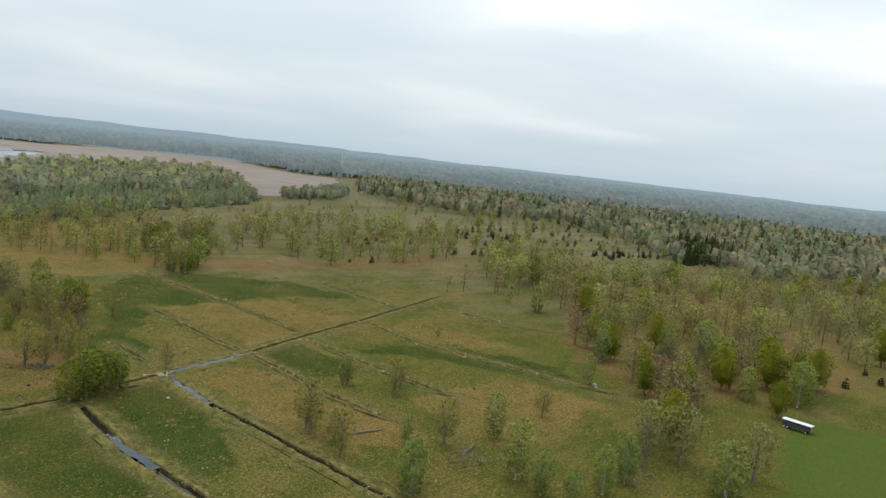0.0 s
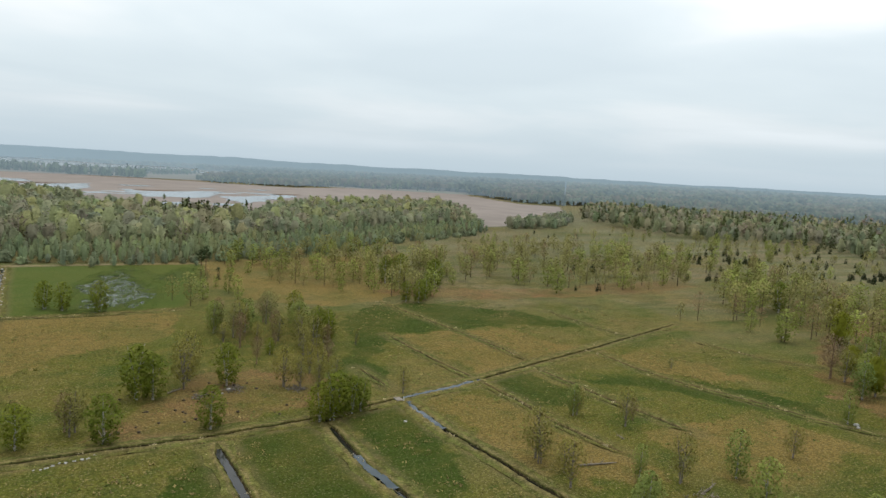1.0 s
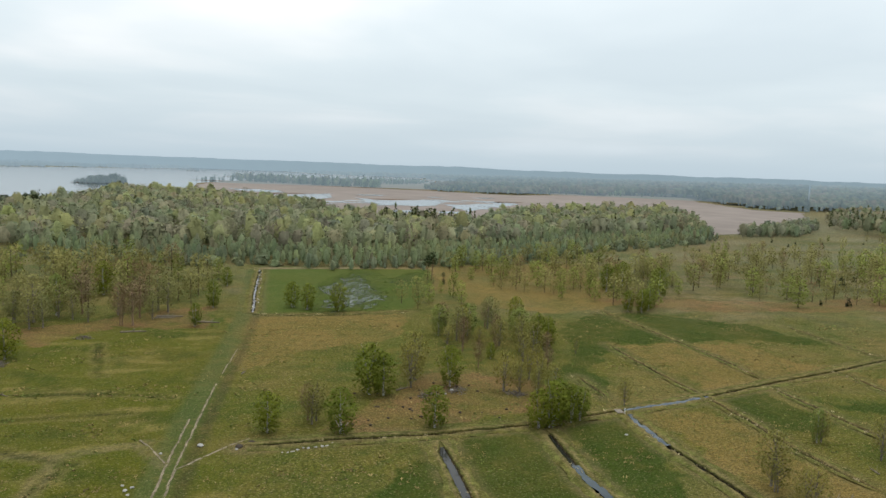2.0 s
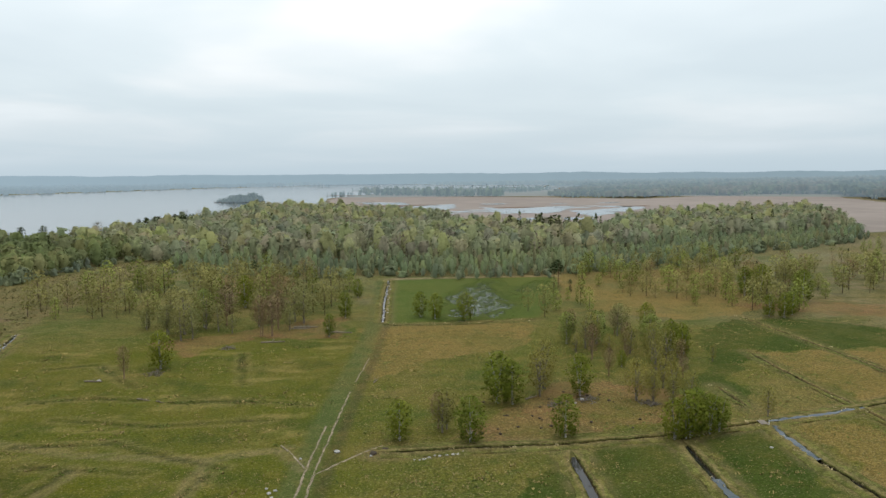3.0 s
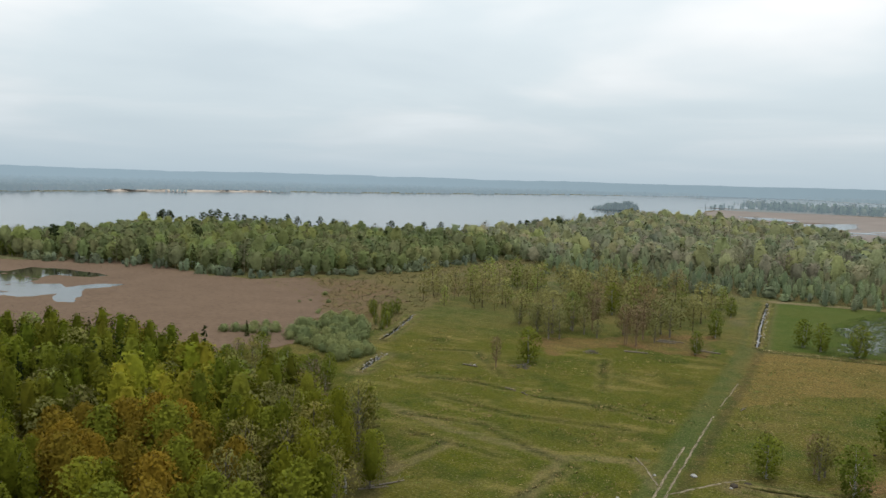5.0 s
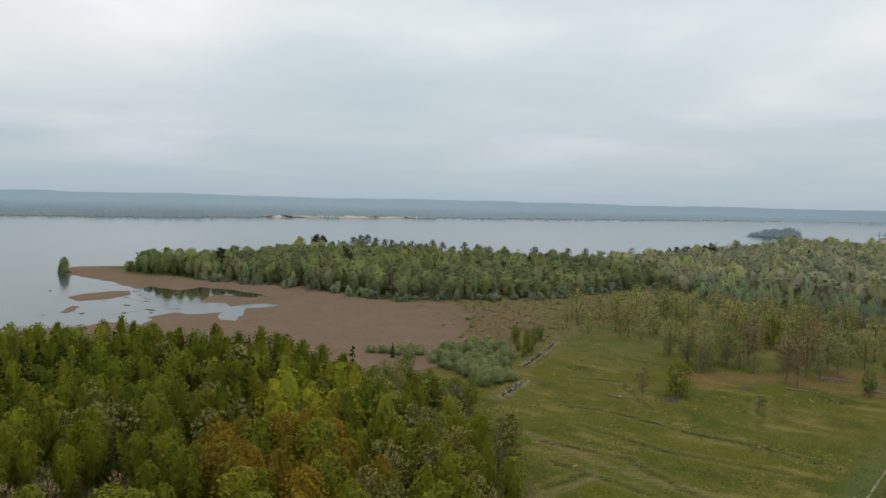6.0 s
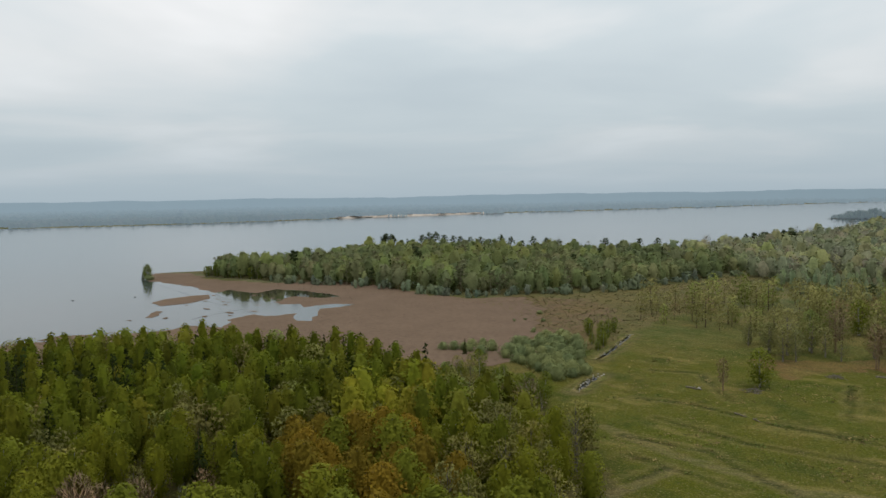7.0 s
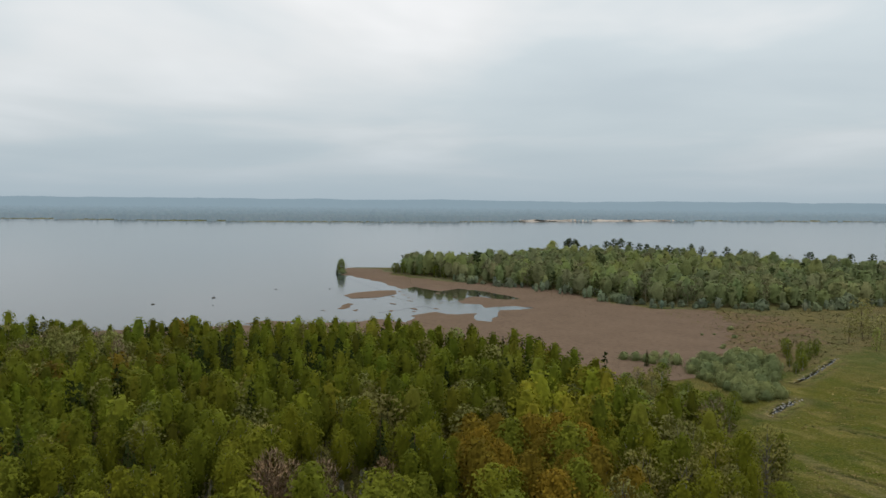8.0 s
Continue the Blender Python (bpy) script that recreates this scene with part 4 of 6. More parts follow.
wood("middle_wood", "wide mixed spring wood in grey-green and yellow-green", (x, y, np.full(x.shape, 1.0) + 0.0003 * np.hypot(x, y) + 0.12 * waves(x, y, 50, 3)), [(0.46, mid["leafy"]), (0.28, mid["sparse"]), (0.10, mid["bare"]), (0.15, mid["bright"]), (0.01, mid["spruce"])], LEAVES, 54)
x, y = scattered([(117, 589), (160, 578), (206, 590), (196, 608), (129, 614)], 6.0, 57, 0.8)
wood("spruce_group", "group of dark spruces rising out of the spring wood", (x, y, np.full(x.shape, 1.30)), [(1.0, mid["spruce"])], NEEDLES, 58)
x, y = scattered(CLUMP, 7.0, 59, 0.9)
wood("marsh_copse", "low green copse at the edge of the reed marsh", (x, y, np.full(x.shape, 0.9)), [(0.6, mid["leafy"]), (0.3, mid["sparse"]), (0.1, mid["bare"])], LEAVES, 59)


def along(line, gap, swing, seed):
    r = np.random.RandomState(seed)
    pts = np.array(ragged(line, gap, 0.1, False, seed))
    return pts[:, 0] + swing * r.normal(size=len(pts)), pts[:, 1] + swing * r.normal(size=len(pts))


for k, (line, gap) in enumerate((([(-357, 302), (-304, 310), (-261, 307), (-216, 305), (-190, 333), (-169, 359), (-156, 393), (-133, 471)], 3.2), ([(-89, 402), (-23, 376), (16, 370), (55, 359), (94, 359), (169, 388), (222, 432), (261, 453), (336, 486), (401, 547)], 3.4))):
    x, y = along(line, gap, 4.2, 55 + k)
    wood("edge_bushes", "low pale bushes along the edge of the wood", (x, y, 0.55 + 0.7 * np.random.RandomState(k).uniform(size=x.size)), [(0.5, mid["willow"]), (0.5, [(v * 0.5, f, c, n) for v, f, c, n in mid["leafy"]])], LEAVES, 56 + k)


def receding(poly, count, lo, hi, seed):
    """Trees ever sparser and in larger groups towards the distance."""
    r = np.random.RandomState(seed)
    az = r.uniform(-1.85, 1.85, count)
    dist = 1 / (1 / hi + (1 / lo - 1 / hi) * r.uniform(size=count))
    x, y = -np.sin(az) * dist, np.cos(az) * dist
    m = inside(poly, x, y)
    return x[m], y[m], dist[m]


far = {k: templates_of(k, 4, 48, 1.45, 200 + 10 * i, False) for i, k in enumerate(("leafy", "sparse", "bare", "spruce"))}
# hillside crowns lightened towards grey: haze painted into their leaves
for kind, colour in (("leafy", (0.225, 0.262, 0.175)), ("sparse", (0.262, 0.262, 0.195)), ("bare", (0.255, 0.225, 0.195))):
    far[kind] = soft(far[kind], colour, 0.8, 1.25)
far["spruce"] = [(v, f, c * 1.5 + 0.034, n) for v, f, c, n in far["spruce"]]
# darkened copies that offset the haze glow added to the far woods
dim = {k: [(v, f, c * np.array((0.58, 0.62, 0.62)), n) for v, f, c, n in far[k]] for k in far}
hill = lambda d: np.clip((d - 600) * 0.012, 0, 30)
x, y = scattered(RIGHT_WOOD, 10.4, 61)
near_side = (np.hypot(x, y) < 1150) & (np.abs(waves(x, y, 160, 4.4)) > 0.06)
x, y = x[near_side], y[near_side]
wood("hillside_wood", "mixed forest of dark spruces and grey-green birches on a slope", (x, y, np.full(x.shape, 1.15)), [(0.24, far["spruce"]), (0.35, far["leafy"]), (0.26, far["sparse"]), (0.15, far["bare"])], LEAVES, 60, hill(np.hypot(x, y)))
x, y, dist = receding(FAR_WOOD, 15000, 800, 2000, 63)
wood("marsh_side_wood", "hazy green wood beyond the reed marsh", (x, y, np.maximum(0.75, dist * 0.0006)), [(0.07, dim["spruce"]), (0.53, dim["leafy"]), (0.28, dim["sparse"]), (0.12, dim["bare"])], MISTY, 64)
for name, label, poly, gap, grow, seed in (
    ("tongue_wood", "hazy green wood on a low tongue of land in the lake", TONGUE, 13.0, 1.7, 65),
    ("spit_wood", "thin hazy belt of trees on a low spit before the bay", LOW_SPIT, 18.0, 1.1, 67),
):
    x, y = scattered(poly, gap, seed, 0.9)
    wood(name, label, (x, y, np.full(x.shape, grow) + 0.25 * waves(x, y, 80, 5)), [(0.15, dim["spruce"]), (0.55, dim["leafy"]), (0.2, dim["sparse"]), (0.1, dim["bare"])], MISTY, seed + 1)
FAR_SHORE = [(-2490, -219), (-2142, 264), (-1732, 624), (-1544, 823), (-1407, 1176), (-1347, 1562), (-1233, 1877), (-1037, 2226), (-822, 2702), (-621, 3255), (-347, 3606), (-111, 4300)]


def wooded_band(name, line, setback, tall, depth, mat, colour, seed, label, step=11.0):
    """A belt of far wood along a shore: a ragged row of crowns with a depth, falling away behind."""
    pts = np.array(ragged(line, step, 3.0, False, seed))
    d = np.gradient(pts, axis=0)
    d /= np.linalg.norm(d, axis=1, keepdims=True) + 1e-9
    n = np.c_[-d[:, 1], d[:, 0]]
    if (n[0] * pts[0]).sum() < 0:
        n = -n
    r = np.random.RandomState(seed)
    m = len(pts)
    top = tall * (0.72 + 0.16 * waves(pts[:, 0] + pts[:, 1], pts[:, 1], 260, seed) + 0.34 * r.uniform(size=m) ** 2)
    rows_ = []
    for back, share in ((0, 0.0), (3, 0.62), (9, 1.0), (depth * 0.4, 0.95), (depth, 0.9)):
        wob = 1.0 if share == 0 else 1 + 0.12 * r.normal(size=m)
        rows_.append(np.c_[pts + n * (setback + back + (4 * r.normal(size=(m, 1)) if share else 0)), top * share * wob])
    v = np.concatenate(rows_)
    f = [(j * m + i, j * m + i + 1, (j + 1) * m + i + 1, (j + 1) * m + i) for j in range(4) for i in range(m - 1)]
    c = np.tile(colour, (len(v), 1)) * np.clip(1 + 0.28 * r.normal(size=(len(v), 1)), 0.4, 1.9)
    tagged(new(name, as_mesh(name, v, f, mat, c)), label, "wood", kind="stuff")


BEHIND_LAKE = FAR_SHORE + [(-112, 4750), (-4111, 5313), (-4814, 442)]


def far_country(name, label, az0, az1, r0, r1, seed, tone=1.0):
    """Wooded land out to the horizon: ragged rows of treetops one behind the other, broken by water and reeds."""
    az = np.radians(np.arange(az0, az1, 0.15))
    r = np.random.RandomState(seed)
    vs, cs, fs, n, m = [], [], [], 0, az.size
    radius = r0
    while radius < r1:
        rr = radius * (1 + 0.015 * waves(az * 800, az * 0 + radius, 90, seed) + 0.010 * r.normal(size=m))
        x, y = -np.sin(az) * rr, np.cos(az) * rr
        wet = inside(LAKE_SHORE, x, y) | inside(BAY, x, y) | inside(FAR_REEDS, x, y) | inside(OPEN_FLATS, x, y)
        land = ~wet & (inside(FAR_WOOD, x, y) | inside(RIGHT_WOOD, x, y) | inside(BEHIND_LAKE, x, y) | (rr > 1900) | (x < -600))
        land[1:-1] &= land[:-2] & land[2:]
        tall = (10 + 0.0016 * radius) * (0.62 + 0.22 * waves(x, y, 300, seed) + 0.18 * waves(x, y, 70, seed + 1) + 0.4 * r.uniform(size=m) ** 2)
        tall = np.where(land, np.maximum(tall, 2.5), -3)
        lift = hill(rr) * np.clip((-np.degrees(az) - 8) / 45, 0, 1)
        kind = np.clip(0.5 + 0.55 * waves(x, y, 240, seed + 2) + 0.3 * r.normal(size=m), 0, 1)[:, None]
        base = np.where(kind < 0.5, (1 - 2 * kind) * np.array((0.070, 0.090, 0.075)) + 2 * kind * np.array((0.105, 0.126, 0.080)), (2 - 2 * kind) * np.array((0.105, 0.126, 0.080)) + (2 * kind - 1) * np.array((0.140, 0.128, 0.098)))
        for back, share in ((0, -0.05), (0.003, 0.65), (0.008, 1.0), (0.06, 0.8)):
            q = rr * (1 + back * (1 + 0.25 * r.normal(size=m) * (back > 0)))
            vs.append(np.c_[-np.sin(az) * q, np.cos(az) * q, lift + tall * share])
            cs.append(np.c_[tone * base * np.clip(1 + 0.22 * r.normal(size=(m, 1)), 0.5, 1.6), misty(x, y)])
        a = (np.arange(3)[:, None] * m + np.arange(m - 1)[None])
        a = a[:, land[:-1] & land[1:]].ravel() + n
        fs.append(np.stack([a, a + 1, a + m + 1, a + m], 1))
        n += 4 * m
        radius *= 1.055
    tagged(new(name, as_mesh(name, np.concatenate(vs), np.concatenate(fs), MISTY, np.concatenate(cs), smooth=True)), label, "wood", kind="stuff")


def far_land(name, label, az0, az1, r0, r1, seed):
    """The open ground between the far woods, out to the horizon, broken by water; haze is painted in."""
    az = np.radians(np.arange(az0, az1, 0.2))
    rr = [r0]
    while rr[-1] < r1:
        rr.append(rr[-1] * 1.012)
    a, q = np.meshgrid(az, np.array(rr))
    x, y = -np.sin(a) * q, np.cos(a) * q
    dry = ~(inside(LAKE_SHORE, x, y) | inside(BAY, x, y))
    m = az.size
    k = np.arange(x.size).reshape(x.shape)
    whole = dry[:-1, :-1] & dry[1:, :-1] & dry[:-1, 1:] & dry[1:, 1:]
    f = np.stack([k[:-1, :-1], k[:-1, 1:], k[1:, 1:], k[1:, :-1]], -1)[whole]
    tone = np.clip(0.5 + 0.5 * waves(x.ravel(), y.ravel(), 260, seed), 0, 1)[:, None]
    c = (1 - tone) * np.array((0.150, 0.150, 0.100)) + tone * np.array((0.200, 0.165, 0.130))
    v = np.c_[x.ravel(), y.ravel(), np.where(inside(RIGHT_WOOD, x, y), 0.12, 0.2).ravel()]
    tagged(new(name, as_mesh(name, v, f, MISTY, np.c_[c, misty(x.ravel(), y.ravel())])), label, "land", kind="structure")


far_land("far_land", "hazy flat land of reeds and pasture far beyond the marsh", -48, 8, 1720, 4700, 88)
far_country("far_shore_wood", "misty blue-green woods along and behind the far shore", 5, 116, 1250, 4400, 74, 0.6)
far_country("far_plain_wood", "hazy woods on the plain behind the reed marsh", -42, 5, 1230, 4400, 78, 0.85)
far_country("hill_wood", "dark hazy forest rolling away to the horizon", -118, -42, 1050, 4400, 82)


def ridge(name, radius, base, tall, seed, az0, az1, mat, colour, label):
    """A long wooded rise on the horizon, with a depth of half a kilometre."""
    az = np.radians(np.linspace(az0, az1, 420))
    r = np.random.RandomState(seed)
    top = base + tall * (0.5 + 0.3 * waves(az * 900, az * 0, 260, seed) + 0.2 * waves(az * 900, az * 0, 60, seed + 1)) + r.uniform(0, 3, az.size)
    top = np.minimum(top, 4900)
    vs = []
    for rr, h in ((radius - 260, np.full(az.size, 0.0)), (radius, top * 0.8), (radius + 130, top), (radius + 220, np.full(az.size, 0.0))):
        vs.append(np.c_[-np.sin(az) * rr, np.cos(az) * rr, h])
    m = az.size
    f = [(j * m + i, j * m + i + 1, (j + 1) * m + i + 1, (j + 1) * m + i) for j in range(3) for i in range(m - 1)]
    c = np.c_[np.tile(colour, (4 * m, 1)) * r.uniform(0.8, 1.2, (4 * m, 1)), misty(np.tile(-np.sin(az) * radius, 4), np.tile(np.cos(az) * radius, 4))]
    tagged(new(name, as_mesh(name, np.concatenate(vs), f, mat, c)), label, "hills", kind="structure")


ridge("backdrop_hills", 4450, 48, 16, 3, -118, 116, MISTY, (0.05, 0.07, 0.06), "low blue wooded hills on the misty horizon")

# pale bank of the far shore
wooded_band("far_bank", [(-1381, 1351), (-1356, 1505), (-1331, 1599), (-1277, 1748), (-1241, 1840)], -26, 5.0, 22, SAND, (0.4, 0.35, 0.25), 84, "pale sandy bank on the far shore of the lake", 14.0)

# ---- trees that stand apart ----
TREE_NAMES = {
    "leafy": ("birch_tree", "slender birch in fresh green leaf standing in the wet meadow", "birch tree", BIRCH_BARK, LEAVES),
    "bright": ("aspen_tree", "broad tree in bright yellow-green spring leaf", "deciduous tree", GREY_BARK, LEAVES),
    "stand": ("young_birch_tree", "tall narrow birch in fresh green leaf, crowded in a wood", "birch tree", BIRCH_BARK, LEAVES),
    "sparse": ("budding_tree", "thin tree with olive buds and bare limbs showing through", "deciduous tree", GREY_BARK, LEAVES),
    "catkin": ("hazed_budding_tree", "thin budding tree in olive paled by painted haze, trunk showing through", "deciduous tree", GREY_BARK, LEAVES),
    "greybirch": ("pale_birch_tree", "small birch in pale grey-green young leaf", "birch tree", BIRCH_BARK, LEAVES),
    "yellow": ("yellow_aspen_tree", "broad tall tree in glowing yellow spring leaf", "deciduous tree", GREY_BARK, LEAVES),
    "orange": ("maple_tree", "round tree with rusty orange unfolding leaves", "maple tree", GREY_BARK, LEAVES),
    "bare": ("bare_tree", "leafless tree with a haze of grey-brown twigs", "bare tree", TWIG_BARK, TWIGS),
    "willow": ("willow_bush", "round grey-green willow bush", "willow bush", GREY_BARK, LEAVES),
    "spruce": ("spruce_tree", "dark green pointed spruce", "spruce tree", PINE_BARK, NEEDLES),
    "pine": ("pine_tree", "dark pine with a bare trunk and a flat crown", "pine tree", PINE_BARK, NEEDLES),
    "juniper": ("juniper_bush", "small dark upright juniper in rough pasture", "juniper", PINE_BARK, NEEDLES),
}
SPECIES["stand"] = (13.0, 2.25, 0.30, 34, (0.126, 0.142, 0.010), (0.170, 0.178, 0.015))
LEAF_COUNT = {"leafy": (1250, 0.34), "bright": (1900, 0.34), "yellow": (2000, 0.34), "catkin": (800, 0.30), "greybirch": (1250, 0.34), "stand": (1300, 0.28), "sparse": (900, 0.29), "orange": (1900, 0.34), "bare": (700, 0.26), "willow": (700, 0.30), "spruce": (900, 0.42), "pine": (700, 0.36), "juniper": (160, 0.30)}
MODELS = {}


def tree_models(kind, count=4):
    """A few grown trees of a kind, each a trunk with limbs and a crown; kept as meshes to be set out."""
    name, label, category, bark, leaf_mat = TREE_NAMES[kind]
    leaves, size = LEAF_COUNT[kind]
    out = []
    for k in range(count):
        v, f, c, tips, nrm = crown_of(kind, leaves, size, 300 + 17 * k + len(kind), {"willow": 0.5, "stand": 0.45, "bright": 0.42, "yellow": 0.42, "orange": 0.45}.get(kind, 0.0))
        crown = as_mesh("crown", v, f, leaf_mat, c, normals=nrm)
        tv, tf = trunk_of(kind, tips, 300 + 17 * k, 5, 2 if kind in ("sparse", "leafy", "bare") and k % 2 else 1)
        out.append((as_mesh("trunk", tv, tf, bark), crown))
    MODELS[kind] = out


for kind in LEAF_COUNT:
    tree_models(kind)
tree_random = random.Random(5)


FAR_OFF = []


def plant(kind, x, y, tall, group="", wide=1.0, label=""):
    """One tree: an empty at its foot that carries its trunk and its crown. Thin trees too far off to count are kept for one mass."""
    if kind in ("catkin", "greybirch", "bare") and math.hypot(x, y) > 262:
        FAR_OFF.append((kind, x, y, tall, wide))
        return None
    name, usual, category, bark, leaf_mat = TREE_NAMES[kind]
    s = tall / SPECIES[kind][0]
    trunk, crown = tree_random.choice(MODELS[kind])
    w = s * wide * tree_random.uniform(0.9, 1.12)
    m = Matrix.Translation((x, y, -0.05)) @ Matrix.Rotation(tree_random.uniform(0, 6.28), 4, "Z") @ Matrix.Diagonal((w, w, s, 1))
    tree = thing(name, label or usual, category, group, at=m)
    part("trunk", trunk, bark, tree)
    part("crown", crown, leaf_mat, tree)
    return tree


BIRCHES_NEAR = [(7.9, 138.2, 8.0), (21.0, 135.1, 9.1), (30.8, 158.4, 11.6), (33.7, 157.3, 9.8), (50.2, 161.5, 9.8), (39.4, 135.7, 8.5), (59.3, 131.4, 8.1), (62.4, 131.5, 9.5), (67.3, 133.5, 8.1), (64.9, 134.7, 9.0), (69.9, 134.7, 7.0), (22.7, 261.3, 9.2), (27.7, 256.8, 9.3), (37.7, 253.4, 9.9)]
BIRCHES_FAR = [(88.3, 199.9, 9.1), (90.9, 223.7, 9.9), (93.8, 204.5, 7.1), (147.3, 240.7, 9.0), (152.7, 245.3, 8.5), (143.4, 243.7, 8.0), (173.7, 271.8, 12.4), (163.2, 283.6, 13.5), (158.2, 287.5, 12.0), (-3.5, 263.5, 9.5), (-8.1, 233.6, 7.3), (284.8, 181.0, 13.2), (-50.8, 200.2, 10.2), (-41.6, 290.9, 12.4), (1.2, 308.2, 7.9)]
BIRCHES_EAST = [(82.7, 69.4, 9.6), (84.5, 71.8, 7.6), (101.5, 63.2, 10.7), (99.6, 57.1, 7.3), (164.1, 85.1, 7.9), (110.1, 114.4, 7.0), (113.3, 76.6, 9.0), (96.7, 83.5, 6.5), (108.6, 51.1, 8.5), (97.2, 50.4, 7.5), (115.7, 50.8, 9.0)]
BUDDING_NEAR = [(17.5, 143.3, 8.5), (16.4, 141.3, 7.5), (41.1, 162.0, 11.0), (43.4, 168.7, 12.0), (61.2, 156.0, 9.8), (64.4, 154.0, 7.4), (70.3, 156.8, 8.3), (72.4, 153.2, 7.3), (67.8, 151.7, 6.8), (84.0, 141.8, 6.5), (62.8, 266.2, 9.1), (66.0, 254.4, 9.8), (79.5, 234.0, 5.9), (65.5, 206.3, 9.8), (63.1, 214.5, 8.4)]
BUDDING_EAST = [(86.9, 99.0, 9.6), (86.0, 96.4, 7.6), (83.9, 86.5, 8.5), (111.1, 114.4, 6.2), (115.4, 104.5, 8.4), (163.5, 133.5, 3.6), (225.5, 182.1, 7.4), (160.9, 291.6, 12.3), (200.4, 286.3, 13.0), (86.9, 91.4, 6.4), (102.7, 79.6, 8.7), (132.4, 78.0, 6.8), (250.5, 106.0, 13.0), (278.9, 96.9, 12.1), (244.9, 71.4, 11.4)]
BUDDING_WEST = [(-92.7, 276.5, 8.7), (-68.9, 259.8, 9.0), (-53.2, 234.7, 10.8), (-49.9, 235.7, 9.9), (-44.1, 247.0, 9.4), (-108.0, 300.7, 7.1), (-21.2, 244.8, 8.2)]
BARE = [(-29.6, 237.4, 13.0), (-26.0, 236.5, 13.0), (120.1, 106.8, 5.2), (163.2, 64.7, 13.0), (166.2, 67.8, 12.0), (176.6, 74.0, 8.9), (233.8, 180.7, 11.2), (-57.5, 191.5, 8.4), (-25.2, 248.2, 12.8), (15.9, 144.0, 7.5)]
PINES = [(89.2, 320.7, 13.0), (87.7, 322.1, 11.0), (-46.8, 361.9, 10.4), (92.2, 312.5, 5.0)]
for x, y, h in BIRCHES_NEAR + BIRCHES_FAR:
    plant("leafy", x, y, h, "birches in the meadow", 1.25)
for x, y, h in BIRCHES_EAST:
    plant("greybirch", x, y, h, "birches in the meadow", 0.9)
for x, y, h in BUDDING_NEAR + BUDDING_EAST + BUDDING_WEST:
    plant("sparse" if math.hypot(x, y) < 205 else "catkin", x, y, h, "budding trees in the meadow")
for x, y, h in BARE:
    plant("bare", x, y, h, "bare trees")
for x, y, h in PINES:
    plant("pine", x, y, h, "pines")
for x, y, h in ((79.9, 231.6, 2.2), (84.8, 218.8, 2.0), (91.2, 308.8, 3.4), (95.3, 305.7, 2.6)):
    plant("juniper", x, y, h, "junipers")

# belts of thin trees between the fields
BELTS = [
    ([(-112, 266), (-93, 279), (-58, 236), (-48, 230), (-32, 242), (-18, 247), (-7, 280), (1, 347), (-50, 377), (-96, 361), (-127, 311)], 9.4, 0.85, 12.0, 21),
    ([(142, 261), (158, 246), (209, 293), (216, 239), (263, 239), (314, 249), (406, 329), (379, 376), (319, 397), (240, 369)], 10.8, 0.75, 11.0, 22),
    ([(120, 268), (139, 258), (153, 248), (240, 369), (172, 334)], 9.2, 0.8, 10.5, 23),
    ([(309, 233), (424, 286), (377, 216), (254, 140), (227, 139), (234, 164)], 10.5, 0.8, 12.0, 24),
    ([(91, 316), (116, 288), (121, 266), (182, 319), (218, 399), (190, 421), (108, 359)], 9.8, 0.8, 10.0, 25),
    ([(79, 236), (98, 225), (98, 190), (83, 170), (71, 150), (59, 150), (61, 180), (60, 211)], 6.8, 0.78, 8.5, 26),
    ([(60, 259), (87, 253), (88, 312), (66, 271)], 9.0, 0.7, 8.0, 27),
]
for poly, gap, keep, tall, seed in BELTS:
    xs, ys = scattered(poly, gap, seed, keep)
    for x, y in zip(xs, ys):
        q = tree_random.random()
        # farther trees take the kinds with haze in their colour
        far_off = math.hypot(x, y) > 220
        plant(("catkin" if far_off else "sparse") if q < 0.6 else ("greybirch" if far_off else "leafy") if q < 0.88 else "bare", x, y, tall * tree_random.uniform(0.5, 1.25), "trees in the belts between the fields", tree_random.uniform(0.85, 1.4))
EAST_WOOD = [(238, 140), (186, 100), (173, 76), (134, 63), (116, 43), (130, 31), (176, 41), (220, 42), (270, 37), (522, 78), (438, 123), (413, 161), (369, 178), (322, 181)]
xs, ys = scattered(EAST_WOOD, 9.0, 28, 0.64)
open_ = ~inside(MOWN, xs, ys) & (np.hypot(xs - 170, ys - 39) > 13)
xs, ys = xs[open_], ys[open_]
for x, y in zip(xs, ys):
    q, near = tree_random.random(), x < 228
    kind = ("bright" if q < 0.40 else "catkin" if q < 0.62 else "greybirch" if q < 0.92 else "bare") if near else ("catkin" if q < 0.58 else "bright" if q < 0.64 else "greybirch" if q < 0.90 else "bare")
    plant(kind, x, y, tree_random.uniform(8.5, 13.0), "trees of the open eastern wood", 1.2)
xs, ys = scattered([(280, 275), (310, 249), (424, 287), (467, 269), (495, 221), (633, 331), (612, 416), (418, 380)], 22, 29, 0.6)
for x, y in zip(xs, ys):
    plant("juniper", x, y, tree_random.uniform(3.0, 6.0), "junipers", 1.1)
for cx, cy, n in ((419, 334, 5), (439, 314, 7), (432, 298, 8), (440, 234, 9), (465, 230, 10), (492, 226, 9), (471, 290, 5), (343, 256, 3), (381, 326, 3), (242, 248, 2), (293, 302, 4)):
    for k in range(n):
        plant("juniper", cx + tree_random.gauss(0, 7), cy + tree_random.gauss(0, 6), tree_random.uniform(2.4, 5.5), "junipers", 1.1)
